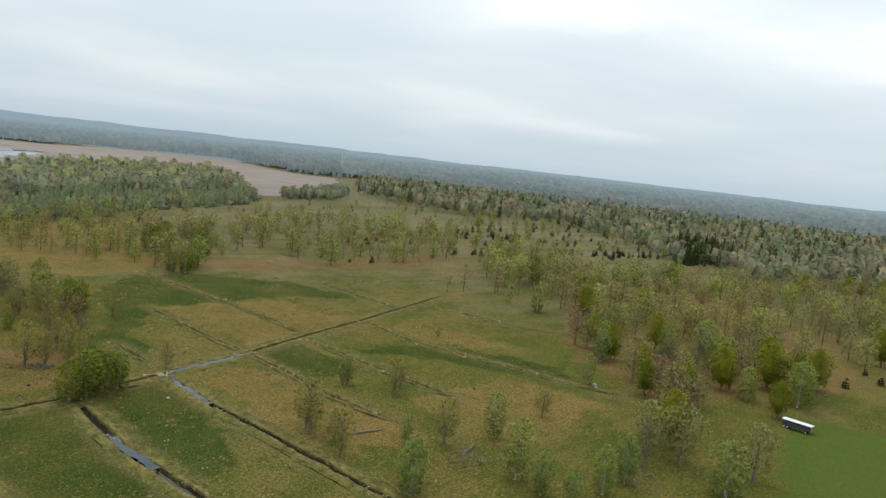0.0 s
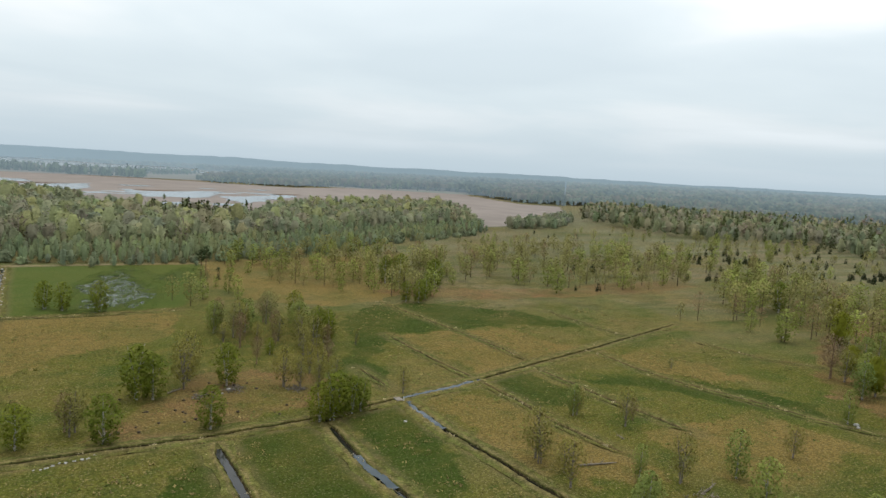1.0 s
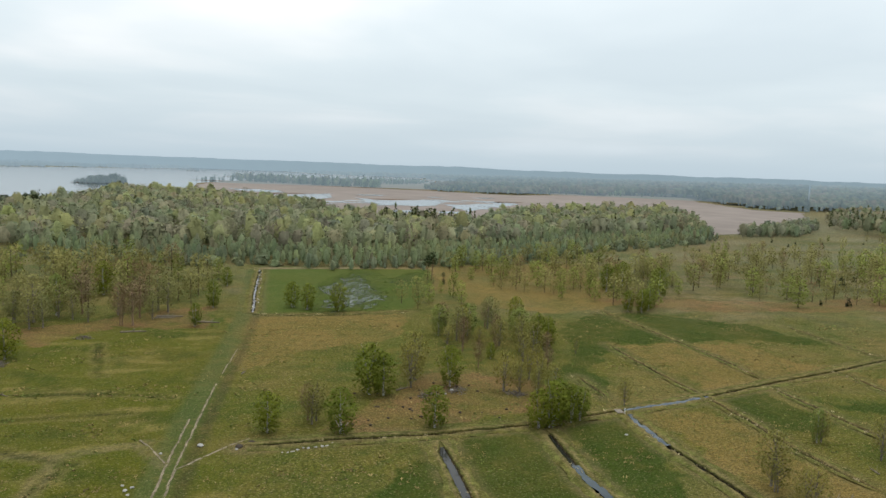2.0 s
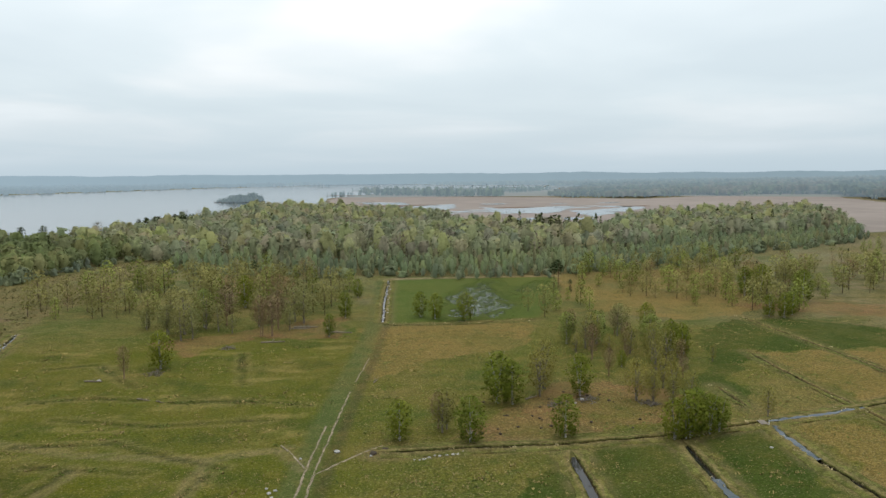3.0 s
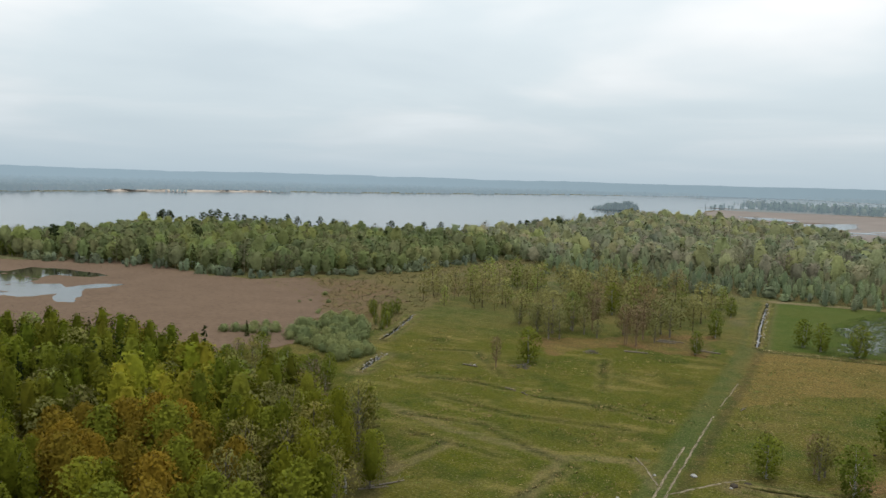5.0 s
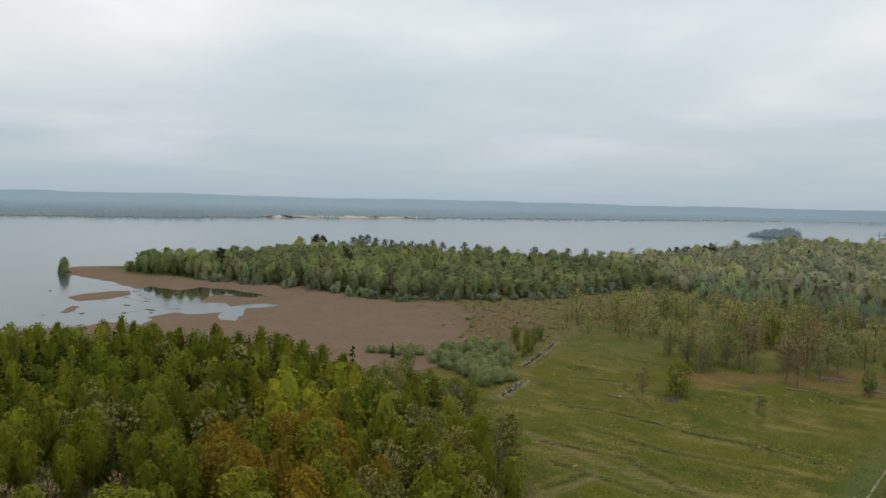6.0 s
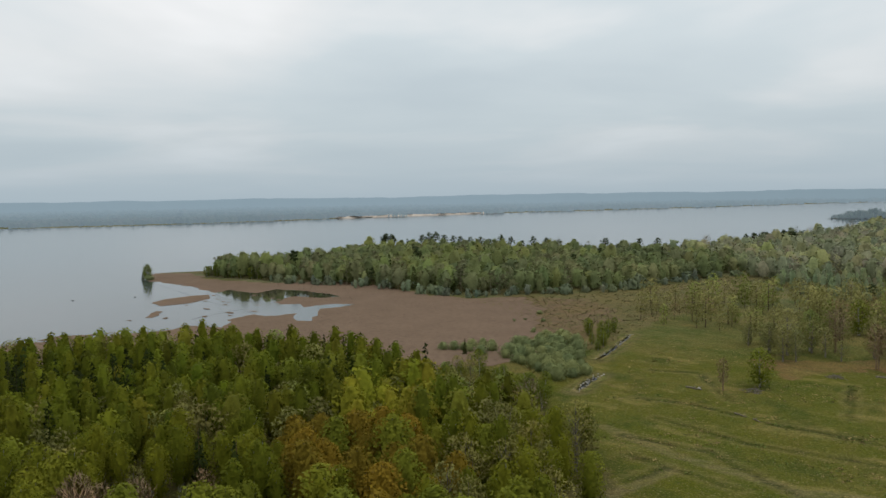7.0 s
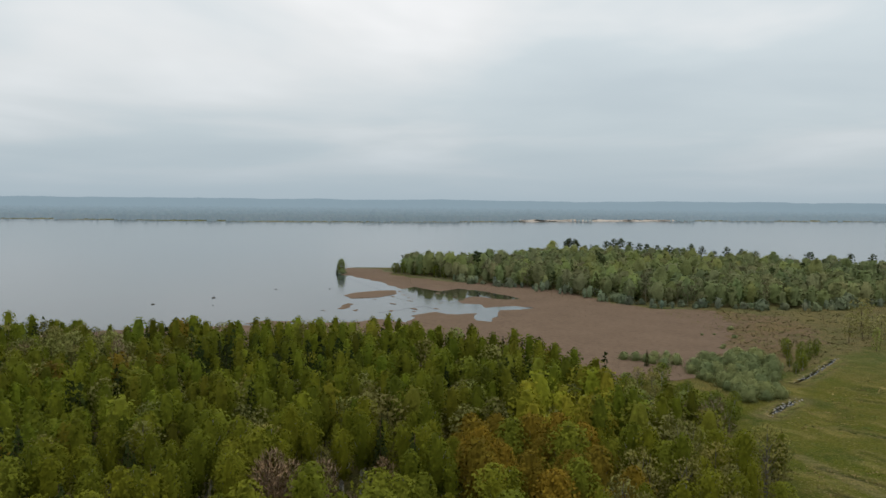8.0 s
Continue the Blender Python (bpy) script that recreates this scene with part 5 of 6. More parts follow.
xs, ys = scattered([(343, 297), (313, 247), (455, 220), (505, 208), (602, 325), (592, 390), (552, 443), (446, 386)], 17, 38, 0.6)
for x, y in zip(xs, ys):
    plant("catkin" if tree_random.random() < 0.6 else "greybirch", x, y, tree_random.uniform(5, 12), "trees in the rough pasture", 1.15)
xs, ys = scattered([(202, 380), (393, 376), (540, 451), (568, 544), (430, 519), (305, 450)], 21, 41, 0.62)
for x, y in zip(xs, ys):
    q = tree_random.random()
    plant("catkin" if q < 0.45 else "greybirch" if q < 0.65 else "juniper" if q < 0.85 else "bare", x, y, tree_random.uniform(5, 11) if not 0.65 <= q < 0.85 else tree_random.uniform(2, 4.5), "trees in the rough pasture", 1.1)
xs, ys = scattered([(484, 193), (558, 185), (666, 234), (614, 256)], 7, 30, 0.9)
for x, y in zip(xs, ys):
    plant("spruce", x, y, tree_random.uniform(12, 17), "spruces at the edge of the hillside wood")

far_lod = {k: templates_of(k, 4, n, size, 700 + 10 * i, True, 0.0) for i, (k, n, size) in enumerate((("catkin", 240, 0.5), ("greybirch", 280, 0.52), ("bare", 240, 0.36)))}
pieces = []
fr = np.random.RandomState(71)
for k in far_lod:
    x, y, h, w = np.array([p[1:] for p in FAR_OFF if p[0] == k]).T
    s = h / SPECIES[k][0]
    pieces.append(lay_copies(far_lod[k], x, y, s * w, s, np.clip(1 + 0.14 * fr.normal(size=(len(x), 1)), 0.6, 1.5) * np.ones((1, 3)), 72))
tagged(new("pasture_trees", massed("pasture_trees", pieces, LEAVES)), "thin pale budding trees strewn over the far rough pasture", "wood", kind="stuff")

# the near wood: trees one by one towards the camera, the rest as one mass
def wood_kind(x, y):
    """What grows where in the near wood."""
    spot = np.array(x), np.array(y)
    if inside([(-104, 84), (-104, 95), (-88, 100), (-73, 99), (-61, 86), (-68, 74), (-84, 74)], *spot):
        q = tree_random.random()
        return "orange" if q < 0.72 else "sparse" if q < 0.84 else "bright"
    if inside([(-112, 112), (-110, 124), (-97, 124), (-86, 106), (-94, 101), (-104, 103)], *spot):
        return "yellow" if tree_random.random() < 0.8 else "sparse"
    if inside([(-105, 48), (-107, 61), (-98, 69), (-85, 60), (-94, 45)], *spot):
        return "bare"
    if inside([(-212, 74), (-203, 100), (-186, 121), (-153, 98), (-158, 77), (-174, 61)], *spot):
        q = tree_random.random()
        return "spruce" if q < 0.5 else "stand"
    if inside([(-300, 20), (-236, 66), (-210, 79), (-182, 65), (-198, 40), (-280, -20)], *spot):
        q = tree_random.random()
        return "sparse" if q < 0.55 else "spruce" if q < 0.65 else "bare" if q < 0.75 else "stand"
    q = tree_random.random()
    patch = float(waves(np.array([x]), np.array([y]), 45, 2.2)[0])
    if math.hypot(x, y) < 100 and q < 0.55:
        return "bright" if q < 0.36 else "orange" if q < 0.44 else "bare"
    if inside([(-109, 135), (-98, 142), (-68, 130), (-50, 107), (-63, 99), (-81, 105), (-92, 118)], np.array(x), np.array(y)):
        return "sparse" if q < 0.55 else "bright" if q < 0.67 else "bare" if q < 0.75 else "stand"
    if x > -82 and y > 92:
        return "sparse" if q < 0.42 else "bright" if q < 0.62 else "stand"
    if patch > 0.45:
        return "sparse" if q < 0.4 else "orange" if q < 0.5 else "stand"
    if patch < -0.5:
        return "bright" if q < 0.45 else "spruce" if q < 0.55 else "stand"
    return "spruce" if q < 0.08 else "bright" if q < 0.15 else "sparse" if q < 0.26 else "stand"


xs, ys = scattered([p for p in NEAR_WOOD if p[1] > -60], 4.3, 33, 0.98)
spots = [(x, y, wood_kind(x, y)) for x, y in zip(xs, ys) if math.hypot(x, y) > 70 and y > -50]
spots = [(x, y, k) for x, y, k in spots if k in ("stand", "spruce") or tree_random.random() < (0.85 if k in ("yellow", "orange") else 0.62)]
spots.sort(key=lambda p: math.hypot(p[0], p[1]))
HEIGHTS = {"yellow": 13.5, "stand": 13.0, "spruce": 13.5, "bright": 12.5, "sparse": 11.5, "orange": 12.5, "bare": 11.5}
singles = [p for p in spots if p[1] > 8][:290]
chosen = set(singles)
for x, y, k in singles:
    plant(k, x, y, HEIGHTS[k] * tree_random.uniform(0.74, 1.18), "trees of the near wood")
rest = [p for p in spots if p not in chosen]
near_lod = {k: templates_of(k, 4, {"stand": 320, "spruce": 220, "bright": 420, "yellow": 420, "sparse": 420, "orange": 420, "bare": 300}[k], {"stand": 0.46, "spruce": 0.7, "bright": 0.52, "yellow": 0.52, "sparse": 0.46, "orange": 0.52, "bare": 0.42}[k], 400 + 10 * i, True, 0.0 if k == "sparse" else 0.48) for i, k in enumerate(HEIGHTS)}
pieces = []
nr = np.random.RandomState(44)
for k in HEIGHTS:
    sel = [(x, y) for x, y, kk in rest if kk == k]
    if sel:
        x, y = np.array(sel).T
        s = nr.uniform(0.76, 1.2, len(x)) * HEIGHTS[k] / SPECIES[k][0]
        pieces.append(lay_copies(near_lod[k], x, y, s * nr.uniform(0.9, 1.15, len(x)), s, np.clip(1 + 0.18 * nr.normal(size=(len(x), 1)), 0.6, 1.5) * (1 + 0.05 * nr.normal(size=(len(x), 3))), 45))
tagged(new("lakeside_wood", massed("lakeside_wood", pieces, LEAVES)), "dense young birch wood with dark spruces towards the lake", "wood", kind="stuff")

# willow bushes between the wood and the reeds
for kind, poly, gap, seed, lo, hi, group in (
    ("willow", [(-124.0, 191.7), (-133.5, 219.6), (-128.0, 238.0), (-104.5, 212.6), (-88.3, 183.0), (-96.9, 177.2)], 4.4, 35, 2.6, 4.4, "willow bushes by the reeds"),
    ("willow", [(-152.0, 193.1), (-141.5, 213.6), (-128.2, 196.9), (-143.2, 187.3)], 4.8, 36, 1.8, 3.0, "willow bushes by the reeds"),
    ("leafy", [(-122, 238), (-125, 266), (-110, 254), (-102, 214)], 6.0, 37, 3.5, 8.0, "birches by the ditch"),
):
    xs, ys = scattered(poly, gap, seed, 0.9)
    for x, y in zip(xs, ys):
        plant(kind, x, y, tree_random.uniform(lo, hi), group, 1.15)
xs, ys = scattered([(-133, 149), (-126, 176), (-107, 168), (-86, 165), (-81, 139), (-99, 138)], 5.2, 40, 0.8)
for x, y in zip(xs, ys):
    q = tree_random.random()
    plant("leafy" if q < 0.4 else "sparse" if q < 0.7 else "greybirch", x, y, tree_random.uniform(4.0, 8.5), "young trees behind the near wood", 1.15)
plant("spruce", -138, 192, 5.5, "spruces")
for x, y in ((-158, 158), (-163, 155), (-156, 151), (-148, 161)):
    plant("spruce", x, y, tree_random.uniform(9, 12), "spruces")

# islet at the tip of the headland, and the bushes on the tongue of reeds
for x, y, h, k in ((-446, 270, 9.5, "leafy"), (-443, 268, 10.5, "leafy"), (-448, 268, 6.0, "spruce"), (-440, 267, 4.0, "willow"), (-424, 299, 7.5, "leafy"), (-417, 302, 9.0, "leafy"), (-409, 304, 10.0, "spruce"), (-404, 304, 7.0, "leafy"), (-396, 305, 7.5, "leafy"), (-387, 306, 8.0, "leafy"), (-378, 306, 8.0, "leafy")):
    plant(k, x, y, h, "trees at the tip of the headland", 1.25)

# low bushes where the reeds meet the marsh
xs, ys = scattered([(-169, 254), (-155, 286), (-137, 279), (-123, 247), (-127, 224), (-150, 240)], 9.5, 39, 0.55)
for x, y in zip(xs, ys):
    plant("willow", x, y, tree_random.uniform(0.8, 2.0), "low willows in the marsh", 1.5, "low spreading willow bush among dead reeds")

# ---- wooded island and the far point ----
ISLAND = [(-262, 1464), (-236, 1449), (-197, 1459), (-173, 1497), (-180, 1563), (-224, 1585), (-261, 1544)]
island = sheet("island_ground", ISLAND, 0.35, EARTH, 10, 3, 90)
tagged(island, "low dark island shore in the lake", "island", kind="structure")
x, y = scattered(ISLAND, 7.0, 91)
wood("island_wood", "dense dark trees covering a small lake island", (x, y, 0.40 + 0.72 * np.clip(1 - ((x + 207) / 52) ** 2, 0, 1)), [(0.5, mid["spruce"]), (0.3, [(v, f, c * 0.4, n) for v, f, c, n in mid["leafy"]]), (0.2, mid["pine"])], MISTY, 92)
for k, (cx, cy, n) in enumerate(((-1283, 1484, 9), (-1178, 1755, 9), (-34, 1882, 16), (31, 2421, 14), (-135, 3327, 16), (91, 3501, 14))):
    isle = [(cx - n * 3.5, cy), (cx, cy - 14), (cx + n * 4.5, cy + 6), (cx + n, cy + 22)]
    tagged(sheet("skerry_ground", isle, 0.4, REED, 14, 4, 93 + k), "low reedy skerry far out in the lake", "skerry", kind="structure")
    x, y = scattered(isle, 10, 97 + k, 0.8)
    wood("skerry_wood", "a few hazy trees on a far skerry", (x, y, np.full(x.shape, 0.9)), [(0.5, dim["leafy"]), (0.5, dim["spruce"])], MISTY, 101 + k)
x, y = scattered([(-188, 664), (-152, 679), (-142, 726), (-163, 739)], 9, 110, 0.9)
for px, py in zip(x, y):
    plant("pine", px, py, tree_random.uniform(13, 18), "pines on the lake shore")
for px, py, tall in ((-430, 534, 17), (-425, 538, 18), (-419, 541, 19), (-413, 545, 17), (-405, 548, 15), (-398, 549, 14), (-384, 545, 15), (-372, 544, 16), (-362, 543, 14), (-350, 543, 16), (-339, 541, 15), (-328, 541, 14), (-318, 542, 16), (-306, 543, 15), (-296, 545, 14), (-283, 547, 15), (-262, 560, 15), (-240, 577, 16), (-229, 588, 14)):
    plant("pine", px, py, tall * tree_random.uniform(0.92, 1.08), "pines on the lake shore", 1.1)
PINE_ISLET = [(-470, 512), (-458, 508), (-446, 516), (-444, 526), (-456, 530), (-468, 524)]
tagged(sheet("pine_islet_ground", PINE_ISLET, 0.35, REED, 3, 1.0, 120), "low reedy islet close to the headland", "islet", kind="structure")
for px, py, tall in ((-462, 519, 17), (-458, 516, 18), (-455, 521, 17), (-451, 518, 16), (-466, 521, 14)):
    plant("pine", px, py, tall, "pines on the islet", 1.15)


# ---- small things ----
def lump(name, x, y, size, flat, mat, seed, parent=None, label="", category="", group="", z=0.0):
    """A rounded uneven stone or clod, sunk a little into the ground."""
    bm = bmesh.new()
    bmesh.ops.create_icosphere(bm, subdivisions=2, radius=1.0)
    r = random.Random(seed)
    off = Vector((r.uniform(-9, 9), r.uniform(-9, 9), r.uniform(-9, 9)))
    sx, sy = size * r.uniform(0.8, 1.2), size * r.uniform(0.8, 1.2)
    for v in bm.verts:
        k = 1 + 0.35 * noise.noise(v.co * 1.4 + off)
        v.co = Vector((v.co.x * sx * k, v.co.y * sy * k, v.co.z * size * flat * k))
    me = bpy.data.meshes.new(name)
    bm.to_mesh(me)
    bm.free()
    me.materials.append(mat)
    ob = new(name, me)
    ob.location = (x, y, z + size * flat * 0.45)
    return tagged(ob, label, category, group)


for k, (x, y, s) in enumerate(((-10.1, 131.1, 0.5), (164.9, 83.6, 1.1), (163.6, 82.5, 0.7), (74.9, 124.9, 0.55), (2.3, 130.8, 0.5), (-3.8, 133.6, 0.8), (-62.9, 189.6, 0.9), (49.6, 158.1, 0.9), (47.6, 156.1, 0.5), (-13.2, 117.9, 0.5), (-14.1, 116.9, 0.6), (-13.5, 115.2, 0.5), (-14.7, 118.8, 0.45), (198.6, 82.3, 1.4))):
    lump("field_stone", x, y, s * 0.6, 0.6, STONE, k, label="pale grey field stone lying in the grass", category="stone", group="field stones")
r = random.Random(9)
for k in range(16):
    lump("field_stone", 9.9 + 0.62 * k + r.uniform(-0.4, 0.4), 128.1 + 0.16 * k + r.uniform(-0.5, 0.5), r.uniform(0.14, 0.3), 0.6, STONE, 60 + k, label="pale grey stone in a broken row beside the ditch", category="stone", group="stones beside the ditch")
for k in range(44):
    u = r.random()
    lump("ditch_stone", 9.7 + 7.1 * u + r.uniform(-0.9, 0.9), 252.6 + 104 * u, r.uniform(0.18, 0.42), 0.6, STONE, 100 + k, label="pale stone along the wet ditch by the track", category="stone", group="stones along the wet ditch")
for k in range(40):
    u = r.random()
    lump("ditch_stone", -87.9 - 3.0 * u + r.uniform(-1.3, 1.3), 170 + 21 * u, r.uniform(0.12, 0.32), 0.6, STONE, 240 + k, label="pale stone along the western ditch", category="stone", group="stones along the western ditch")
for k in range(44):
    u = r.random()
    lump("ditch_stone", -99.6 - 8.1 * u + r.uniform(-1, 1), 206.3 + 45 * u, r.uniform(0.12, 0.3), 0.6, STONE, 160 + k, label="pale stone along the western ditch", category="stone", group="stones along the western ditch")
for k in range(6):
    lump("lake_stone", -317 - r.uniform(0, 80), 112 + r.uniform(0, 110), r.uniform(0.4, 1.0), 0.4, EARTH, 200 + k, label="dark reedy hummock standing in the shallow lake", category="hummock", group="hummocks in the lake")


def log(x, y, length, turn, thick, tilt=0.0, label="grey weathered fallen trunk in the grass", group="fallen trunks"):
    v, f = tube([(-length / 2, 0, 0), (-length / 6, 0.08, 0.02), (length / 5, -0.06, 0.03), (length / 2, 0.1, 0)], np.array([1.0, 0.92, 0.75, 0.45]) * thick, 7)
    pieces_ = [(v, f)]
    for b in range(3):
        s = random.Random(int(x * 7 + b)).uniform(-0.3, 0.4) * length
        pieces_.append(tube([(s, 0, 0), (s + 0.5, 0.3 * (-1) ** b, 0.5), (s + 0.9, 0.6 * (-1) ** b, 0.9)], np.array([0.35, 0.25, 0.08]) * thick, 4))
    v, f = joined(pieces_)
    ob = new("fallen_trunk", as_mesh("fallen_trunk", v, f, LOG))
    ob.matrix_basis = Matrix.Translation((x, y, thick * 0.8)) @ Matrix.Rotation(radians(turn), 4, "Z") @ Matrix.Rotation(radians(tilt), 4, "Y")
    return tagged(ob, label, "fallen trunk", group)


log(95.1, 91.6, 7.5, -14, 0.20)
log(103.6, 75.2, 6.0, 8, 0.22, -12)
log(38.9, 161.2, 4.0, 35, 0.18)
log(-24.8, 227.2, 7.0, 4, 0.26)
log(-16.3, 248.4, 8.0, -6, 0.3)
log(-17.8, 246.2, 6.0, -4, 0.26)
log(-4.6, 238.1, 7.0, -14, 0.28)
log(-50.5, 108.0, 7.0, 50, 0.17)
log(-51.6, 105.8, 5.0, 38, 0.14)
log(-64.0, 189.1, 4.5, -12, 0.22)
log(-47.7, 171.8, 3.6, -30, 0.16)
log(-43.6, 169.6, 2.6, -40, 0.14)
log(237.6, 148.2, 7.0, 35, 0.3)
log(4.6, 179.8, 3.0, 70, 0.14)
log(109.6, 100.2, 2.2, 80, 0.12)


def brush_pile(x, y, wide, tall, seed, mat, label):
    """Cut branches thrown on a heap, each one a part."""
    rr = np.random.RandomState(seed)
    pile = thing("brush_pile", label, "brush pile", "brush piles", at=pose(x, y, 0))
    for k in range(46):
        a, q = rr.uniform(0, 6.28), wide * math.sqrt(rr.uniform())
        base = np.array([q * math.cos(a), q * math.sin(a), tall * (1 - (q / wide) ** 1.5) * rr.uniform(0, 1)])
        d = rr.normal(size=3) * np.array([1, 1, 0.35])
        d = d / np.linalg.norm(d) * rr.uniform(0.7, 1.7)
        tip = base + d
        tip[2] = max(tip[2], 0.05)
        bend = (base + tip) / 2 + rr.normal(size=3) * 0.08
        v, f = joined([tube([base, bend, tip], [0.09, 0.06, 0.015], 4), tube([bend, bend + 0.4 * d + rr.normal(size=3) * 0.2], [0.04, 0.01], 3)])
        part("branch", as_mesh("branch", v, f, mat), mat, pile)
    return pile


brush_pile(100.1, 72.2, 3.4, 1.5, 1, LOG, "grey heap of cut branches among birches")
brush_pile(50.7, 157.4, 2.6, 1.0, 2, GREY_BARK, "dark heap of cut branches beside a birch")
brush_pile(43.0, 155.2, 1.8, 0.7, 3, GREY_BARK, "dark heap of cut branches on brown litter")
brush_pile(63.1, 153.2, 2.2, 0.8, 4, GREY_BARK, "dark heap of cut branches under budding trees")
brush_pile(119.4, 49.7, 4.0, 1.6, 5, LOG, "grey heap of cut branches among birches")
brush_pile(-51.2, 194.5, 2.4, 0.8, 6, GREY_BARK, "dark heap of cut branches beside a birch")
brush_pile(-36.9, 221.2, 2.2, 0.7, 7, GREY_BARK, "dark heap of cut branches on brown litter")
brush_pile(216.5, 47.6, 5.0, 1.2, 8, LOG, "grey heap of cut branches at the edge of the mown field")

lump("earth_mound", 2.7, 132.1, 0.8, 0.3, EARTH, 70, label="low mound of dark earth at the end of the ditch", category="earth mound")
lump("earth_mound", 5.0, 133.9, 0.6, 0.3, EARTH, 71, label="low mound of dark earth at the end of the ditch", category="earth mound")

cr = random.Random(31)
for k in range(48):
    lump("earth_clod", cr.uniform(22, 68), cr.uniform(136, 166), cr.uniform(0.16, 0.42), 0.5, EARTH, 330 + k, label="dark clod of turned earth on brown litter", category="earth clod", group="clods under the trees")

# plank bridge over the ditch crossing
bridge = thing("plank_bridge", "small grey plank bridge over the ditch crossing", "bridge", at=pose(80.6, 137.9, 0.0, 0, 0, 82))
def box(sx, sy, sz, cx, cy, cz, bevel=0.01):
    bm = bmesh.new()
    bmesh.ops.create_cube(bm, size=1.0)
    for v in bm.verts:
        v.co = Vector((v.co.x * sx + cx, v.co.y * sy + cy, v.co.z * sz + cz))
    bmesh.ops.bevel(bm, geom=bm.edges[:], offset=bevel, segments=1, affect="EDGES")
    return bm


for k in range(8):
    part("plank", box(0.26, 1.5, 0.06, -1.05 + 0.3 * k, 0.04 * (-1) ** k, 0.26), BOARDS, bridge)
for s in (-0.5, 0.5):
    part("beam", box(2.7, 0.14, 0.16, 0, s, 0.15), BOARDS, bridge)
post = part("post", box(0.12, 0.12, 1.3, -1.3, -0.75, 0.5), WHITE_SHEET, bridge, "pale marker post")

# long wagon with a white roof at the edge of the mown field
wagon = thing("hay_wagon", "long low wagon with white sheet roof and dark sides", "wagon", at=pose(178.1, 40.0, 0.0, 0, 0, 85) @ Matrix.Diagonal((0.62, 0.72, 0.72, 1)))
roof = bmesh.new()
profile = [(-1.35, 2.62), (-1.30, 2.74), (-0.7, 2.90), (0, 2.96), (0.7, 2.90), (1.30, 2.74), (1.35, 2.62)]
rings = []
for xx in (-5.2, -5.1, 5.1, 5.2):
    dz = -0.05 if abs(xx) > 5.15 else 0.0
    rings.append([roof.verts.new((xx, yy, zz + dz)) for yy, zz in profile])
for ra, rb in zip(rings, rings[1:]):
    for a, b, c, d in zip(ra, ra[1:], rb[1:], rb):
        roof.faces.new((a, b, c, d))
roof.faces.new(rings[0])
roof.faces.new(list(reversed(rings[-1])))
roof.faces.new([rings[0][0], rings[-1][0], rings[-1][-1], rings[0][-1]])
bmesh.ops.recalc_face_normals(roof, faces=roof.faces[:])
part("roof", roof, WHITE_SHEET, wagon, "slightly curved white sheet roof")
part("bed", box(10.0, 2.4, 0.25, 0, 0, 0.95, 0.03), DARK_PAINT, wagon)
for s in (-1.18, 1.18):
    part("side_panel", box(9.9, 0.06, 1.0, 0, s, 1.55), DARK_PAINT, wagon)
    for k in range(6):
        part("post", box(0.10, 0.10, 1.6, -4.8 + 1.92 * k, s * 0.97, 1.85), BOARDS, wagon)
part("end_panel", box(0.06, 2.3, 1.5, -4.95, 0, 1.8), BOARDS, wagon)
part("end_panel", box(0.06, 2.3, 1.5, 4.95, 0, 1.8), BOARDS, wagon)
for xx in (-3.4, 3.0, 4.1):
    for s in (-1.0, 1.0):
        tyre = bmesh.new()
        bmesh.ops.create_cone(tyre, cap_ends=True, segments=18, radius1=0.45, radius2=0.45, depth=0.26, matrix=Matrix.Translation((xx, s, 0.45)) @ Matrix.Rotation(radians(90), 4, "X"))
        bmesh.ops.bevel(tyre, geom=tyre.edges[:], offset=0.04, segments=1, affect="EDGES")
        wheel = part("wheel", tyre, RUBBER, wagon)
        rim = bmesh.new()
        bmesh.ops.create_cone(rim, cap_ends=True, segments=14, radius1=0.24, radius2=0.20, depth=0.30, matrix=Matrix.Translation((xx, s * 1.01, 0.45)) @ Matrix.Rotation(radians(90), 4, "X"))
        part("rim", rim, WHITE_SHEET, wheel)
part("drawbar", box(1.8, 0.12, 0.12, -5.8, 0, 0.75), DARK_PAINT, wagon)
for x, y, h in ((234.1, 42.2, 3.4), (249, 36, 3.0), (259, 42, 2.5)):
    plant("juniper", x, y, h, "junipers", 1.3)

# ---- grass and reeds ----
def tufts(blades, tall, wide, seed, colour, other):
    rr = np.random.RandomState(seed)
    a, q = rr.uniform(0, 6.28, blades), wide * np.sqrt(rr.uniform(size=blades))
    base = np.c_[q * np.cos(a), q * np.sin(a), np.full(blades, -0.08)]
    b = rr.uniform(0, 6.28, blades)
    run = rr.uniform(0.8, 1.7, blades) * tall
    tip = base + np.c_[run * np.cos(b), run * np.sin(b), tall * rr.uniform(0.6, 1.1, blades)]
    side = np.c_[-np.sin(b), np.cos(b), np.zeros(blades)] * wide * 0.33
    v = np.stack([base + side, base - side, tip], 1).reshape(-1, 3)
    mixv = rr.uniform(size=(blades, 1))
    c = np.repeat(np.asarray(colour) * (1 - mixv) + np.asarray(other) * mixv, 3, 0)
    up = np.tile((0.0, 0.0, 1.0), (3 * blades, 1)) + 0.25 * rr.normal(size=(3 * blades, 3))
    return v, np.arange(3 * blades).reshape(-1, 3), c, up / np.linalg.norm(up, axis=1, keepdims=True)


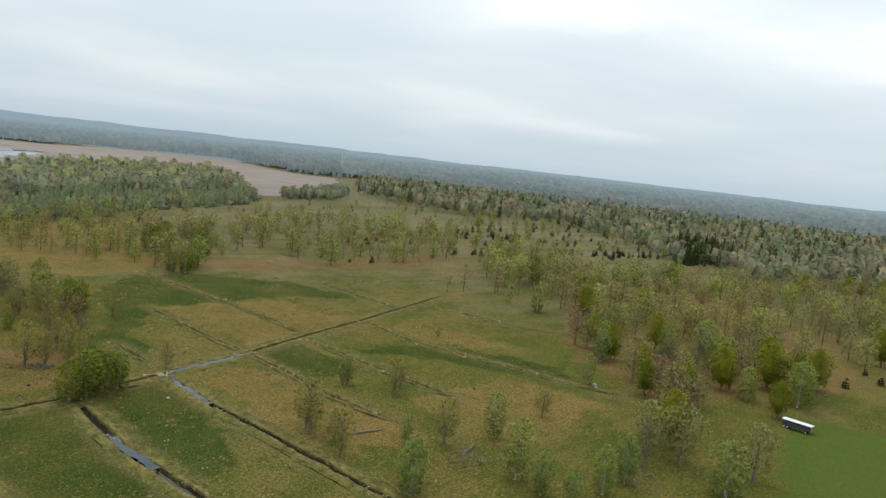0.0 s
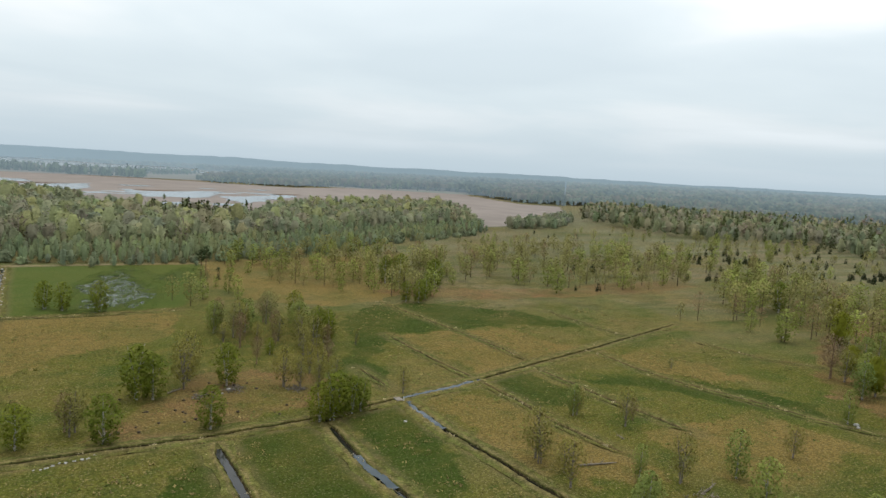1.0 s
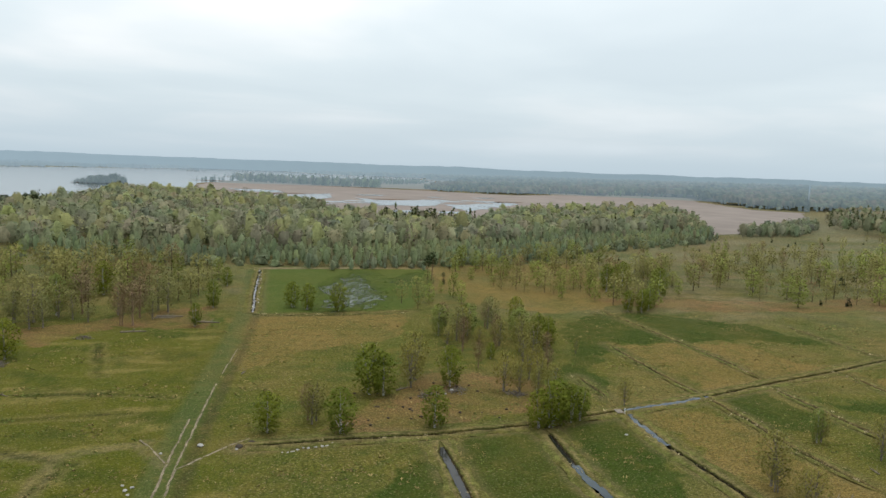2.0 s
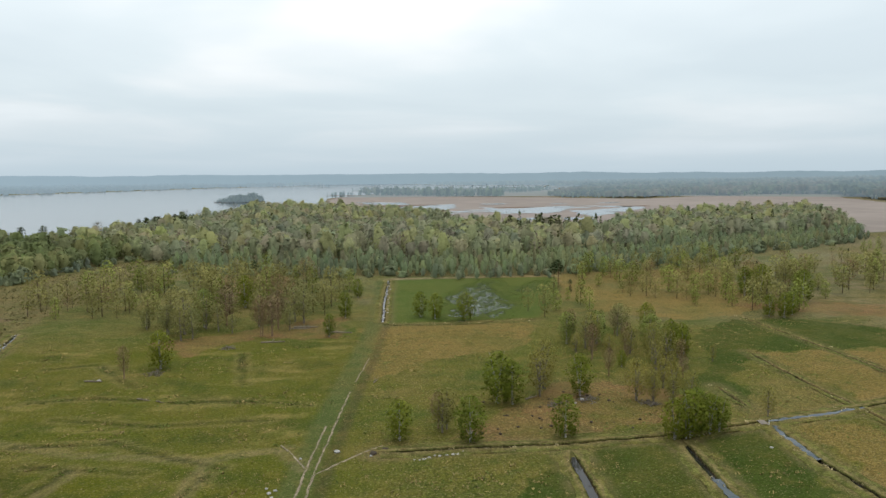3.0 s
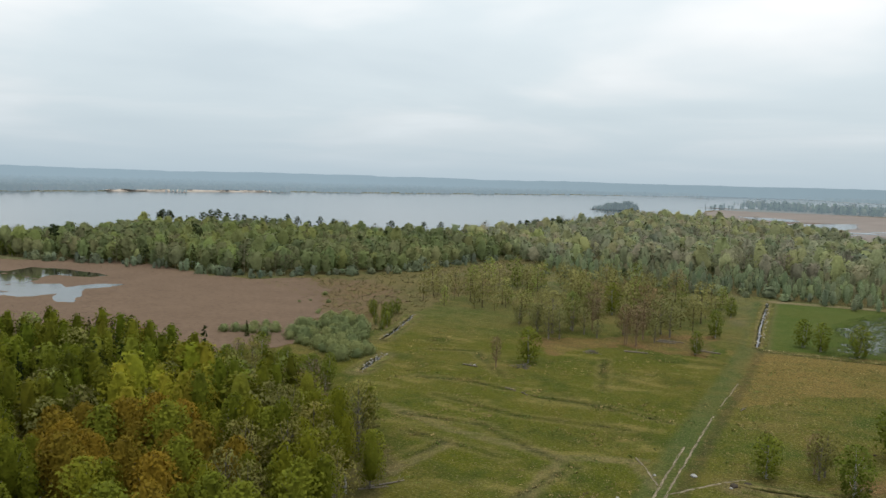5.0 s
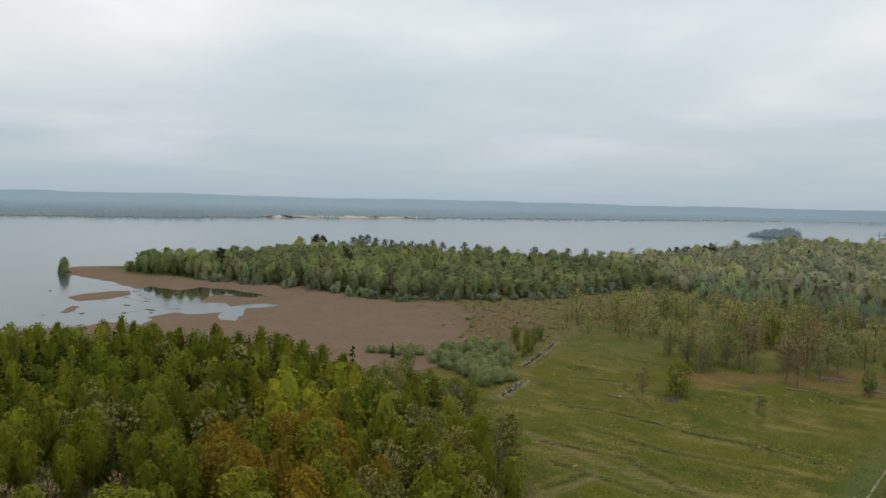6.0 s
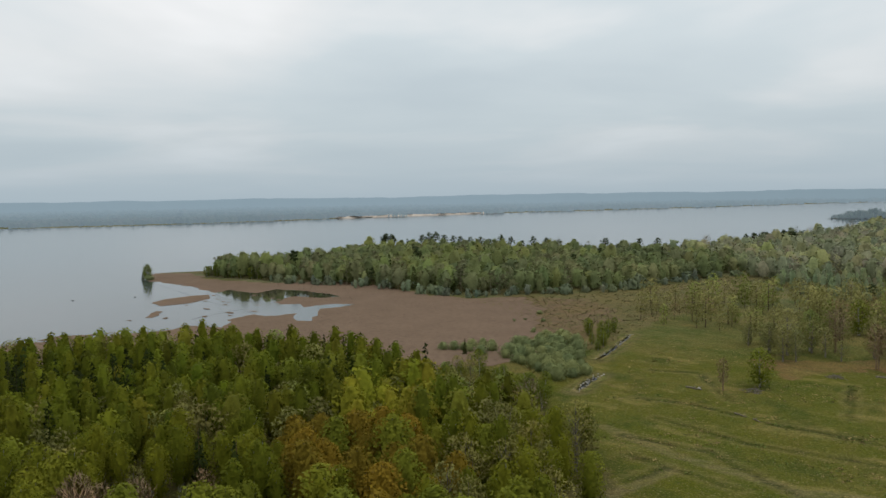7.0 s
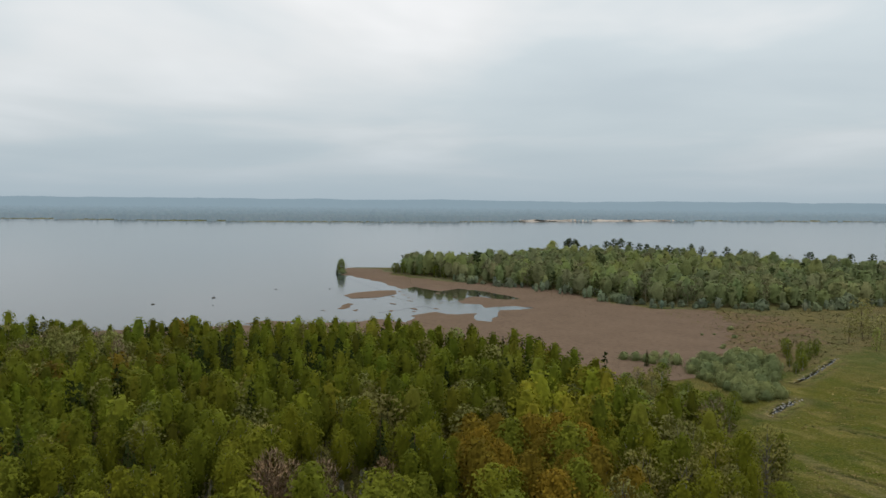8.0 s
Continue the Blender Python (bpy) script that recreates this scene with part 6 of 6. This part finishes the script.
def strewn(name, label, category, poly, gap, keep, seed, temps, lo, hi, clump=0.0, z=0.0, avoid=()):
    x, y = scattered(poly, gap, seed, keep)
    if clump:
        m = waves(x, y, clump, seed * 0.1) > 0.1
        x, y = x[m], y[m]
    for line in avoid:
        m = off_line(line, x, y) > 1.3
        x, y = x[m], y[m]
    rr = np.random.RandomState(seed)
    s = rr.uniform(lo, hi, len(x))
    v, f, c, n = lay_copies(temps, x, y, s, s * rr.uniform(0.8, 1.2, len(x)), np.clip(1 + 0.25 * rr.normal(size=(len(x), 1)), 0.5, 1.7) * np.ones((1, 3)), seed, z)
    tagged(new(name, as_mesh(name, v, f, GRASS, c, normals=n)), label, category, kind="stuff")


dry = [tufts(7, 0.22, 0.42, 500 + k, (0.19, 0.15, 0.058), (0.25, 0.20, 0.09)) for k in range(4)]
green = [tufts(7, 0.20, 0.45, 510 + k, (0.085, 0.115, 0.022), (0.13, 0.15, 0.035)) for k in range(4)]
FIELDS = [(-82, 167), (-50, 105), (-32, 89), (32, 78), (75, 62), (131, 70), (177, 103), (224, 141), (212, 212), (153, 245), (60, 250), (-21, 230), (-97, 248)]
avoid = WET_DITCHES + [TRACK]
strewn("dry_grass_tufts", "straw-coloured tussocks scattered over the meadow", "grass", FIELDS, 1.9, 0.8, 600, dry, 0.7, 1.7, 26, 0.0, avoid)
strewn("green_grass_tufts", "fresh green tussocks scattered over the meadow", "grass", FIELDS, 1.9, 0.7, 601, green, 0.7, 1.8, 19, 0.0, avoid)
pale = [tufts(6, 0.26, 0.4, 550 + k, (0.26, 0.225, 0.125), (0.34, 0.30, 0.19)) for k in range(4)]
bx, by = [], []
br = np.random.RandomState(612)
for line in WET_DITCHES + DRY_DRAINS:
    gap_pts = np.array(ragged(line, 0.8, 0.2, False, 5))
    keep = waves(gap_pts[:, 0], gap_pts[:, 1], 18, 6) + 0.5 * br.normal(size=len(gap_pts)) > 0.1
    side = br.choice((-1, 1), keep.sum()) * br.uniform(1.2, 2.6, keep.sum())
    turn = br.uniform(0, 6.28, keep.sum())
    bx.append(gap_pts[keep, 0] + side * np.cos(turn))
    by.append(gap_pts[keep, 1] + side * np.sin(turn))
bx, by = np.concatenate(bx), np.concatenate(by)
s = br.uniform(0.5, 1.6, len(bx))
v, f, c, n = lay_copies(pale, bx, by, s, s, np.clip(1 + 0.25 * br.normal(size=(len(bx), 1)), 0.5, 1.6) * np.ones((1, 3)), 613, 0.05)
tagged(new("bank_grass", as_mesh("bank_grass", v, f, GRASS, c, normals=n)), "bleached dead grass along the ditch banks", "grass", kind="stuff")
reed = [tufts(4, 0.16, 0.9, 520 + k, (0.155, 0.106, 0.072), (0.180, 0.124, 0.084)) for k in range(4)]
x, y = scattered(REED_BED, 1.9, 602, 0.95)
m = ~(inside(INLET, x, y) | inside(POOL, x, y))
x, y = x[m], y[m]
for isle in REED_ISLES:
    ix, iy = scattered(isle, 2.2, 603)
    x, y = np.concatenate([x, ix]), np.concatenate([y, iy])
rr = np.random.RandomState(604)
s = rr.uniform(0.7, 1.3, len(x)) * (1 + 0.25 * waves(x, y, 25, 3))
v, f, c, n = lay_copies(reed, x, y, s, s, np.clip(1 + 0.18 * waves(x, y, 40, 4)[:, None] + 0.12 * rr.normal(size=(len(x), 1)), 0.5, 1.6) * np.ones((1, 3)), 605, 0.15)
tagged(new("reeds", as_mesh("reeds", v, f, GRASS, c, normals=n)), "dense dead brown reeds", "reeds", kind="stuff")
sedge = [tufts(6, 0.5, 0.5, 530 + k, (0.06, 0.10, 0.02), (0.09, 0.13, 0.03)) for k in range(3)]
strewn("flooded_grass", "green grass standing in the flooded meadow", "grass", FLOODED, 0.72, 0.75, 606, sedge, 0.4, 0.95, 0, -0.05)
marsh_grass = [tufts(6, 0.45, 0.9, 540 + k, (0.16, 0.13, 0.055), (0.11, 0.115, 0.035)) for k in range(3)]
strewn("marsh_grass", "yellow-brown marsh grass behind the meadow", "grass", MARSH, 3.0, 0.8, 607, marsh_grass, 0.8, 1.6)
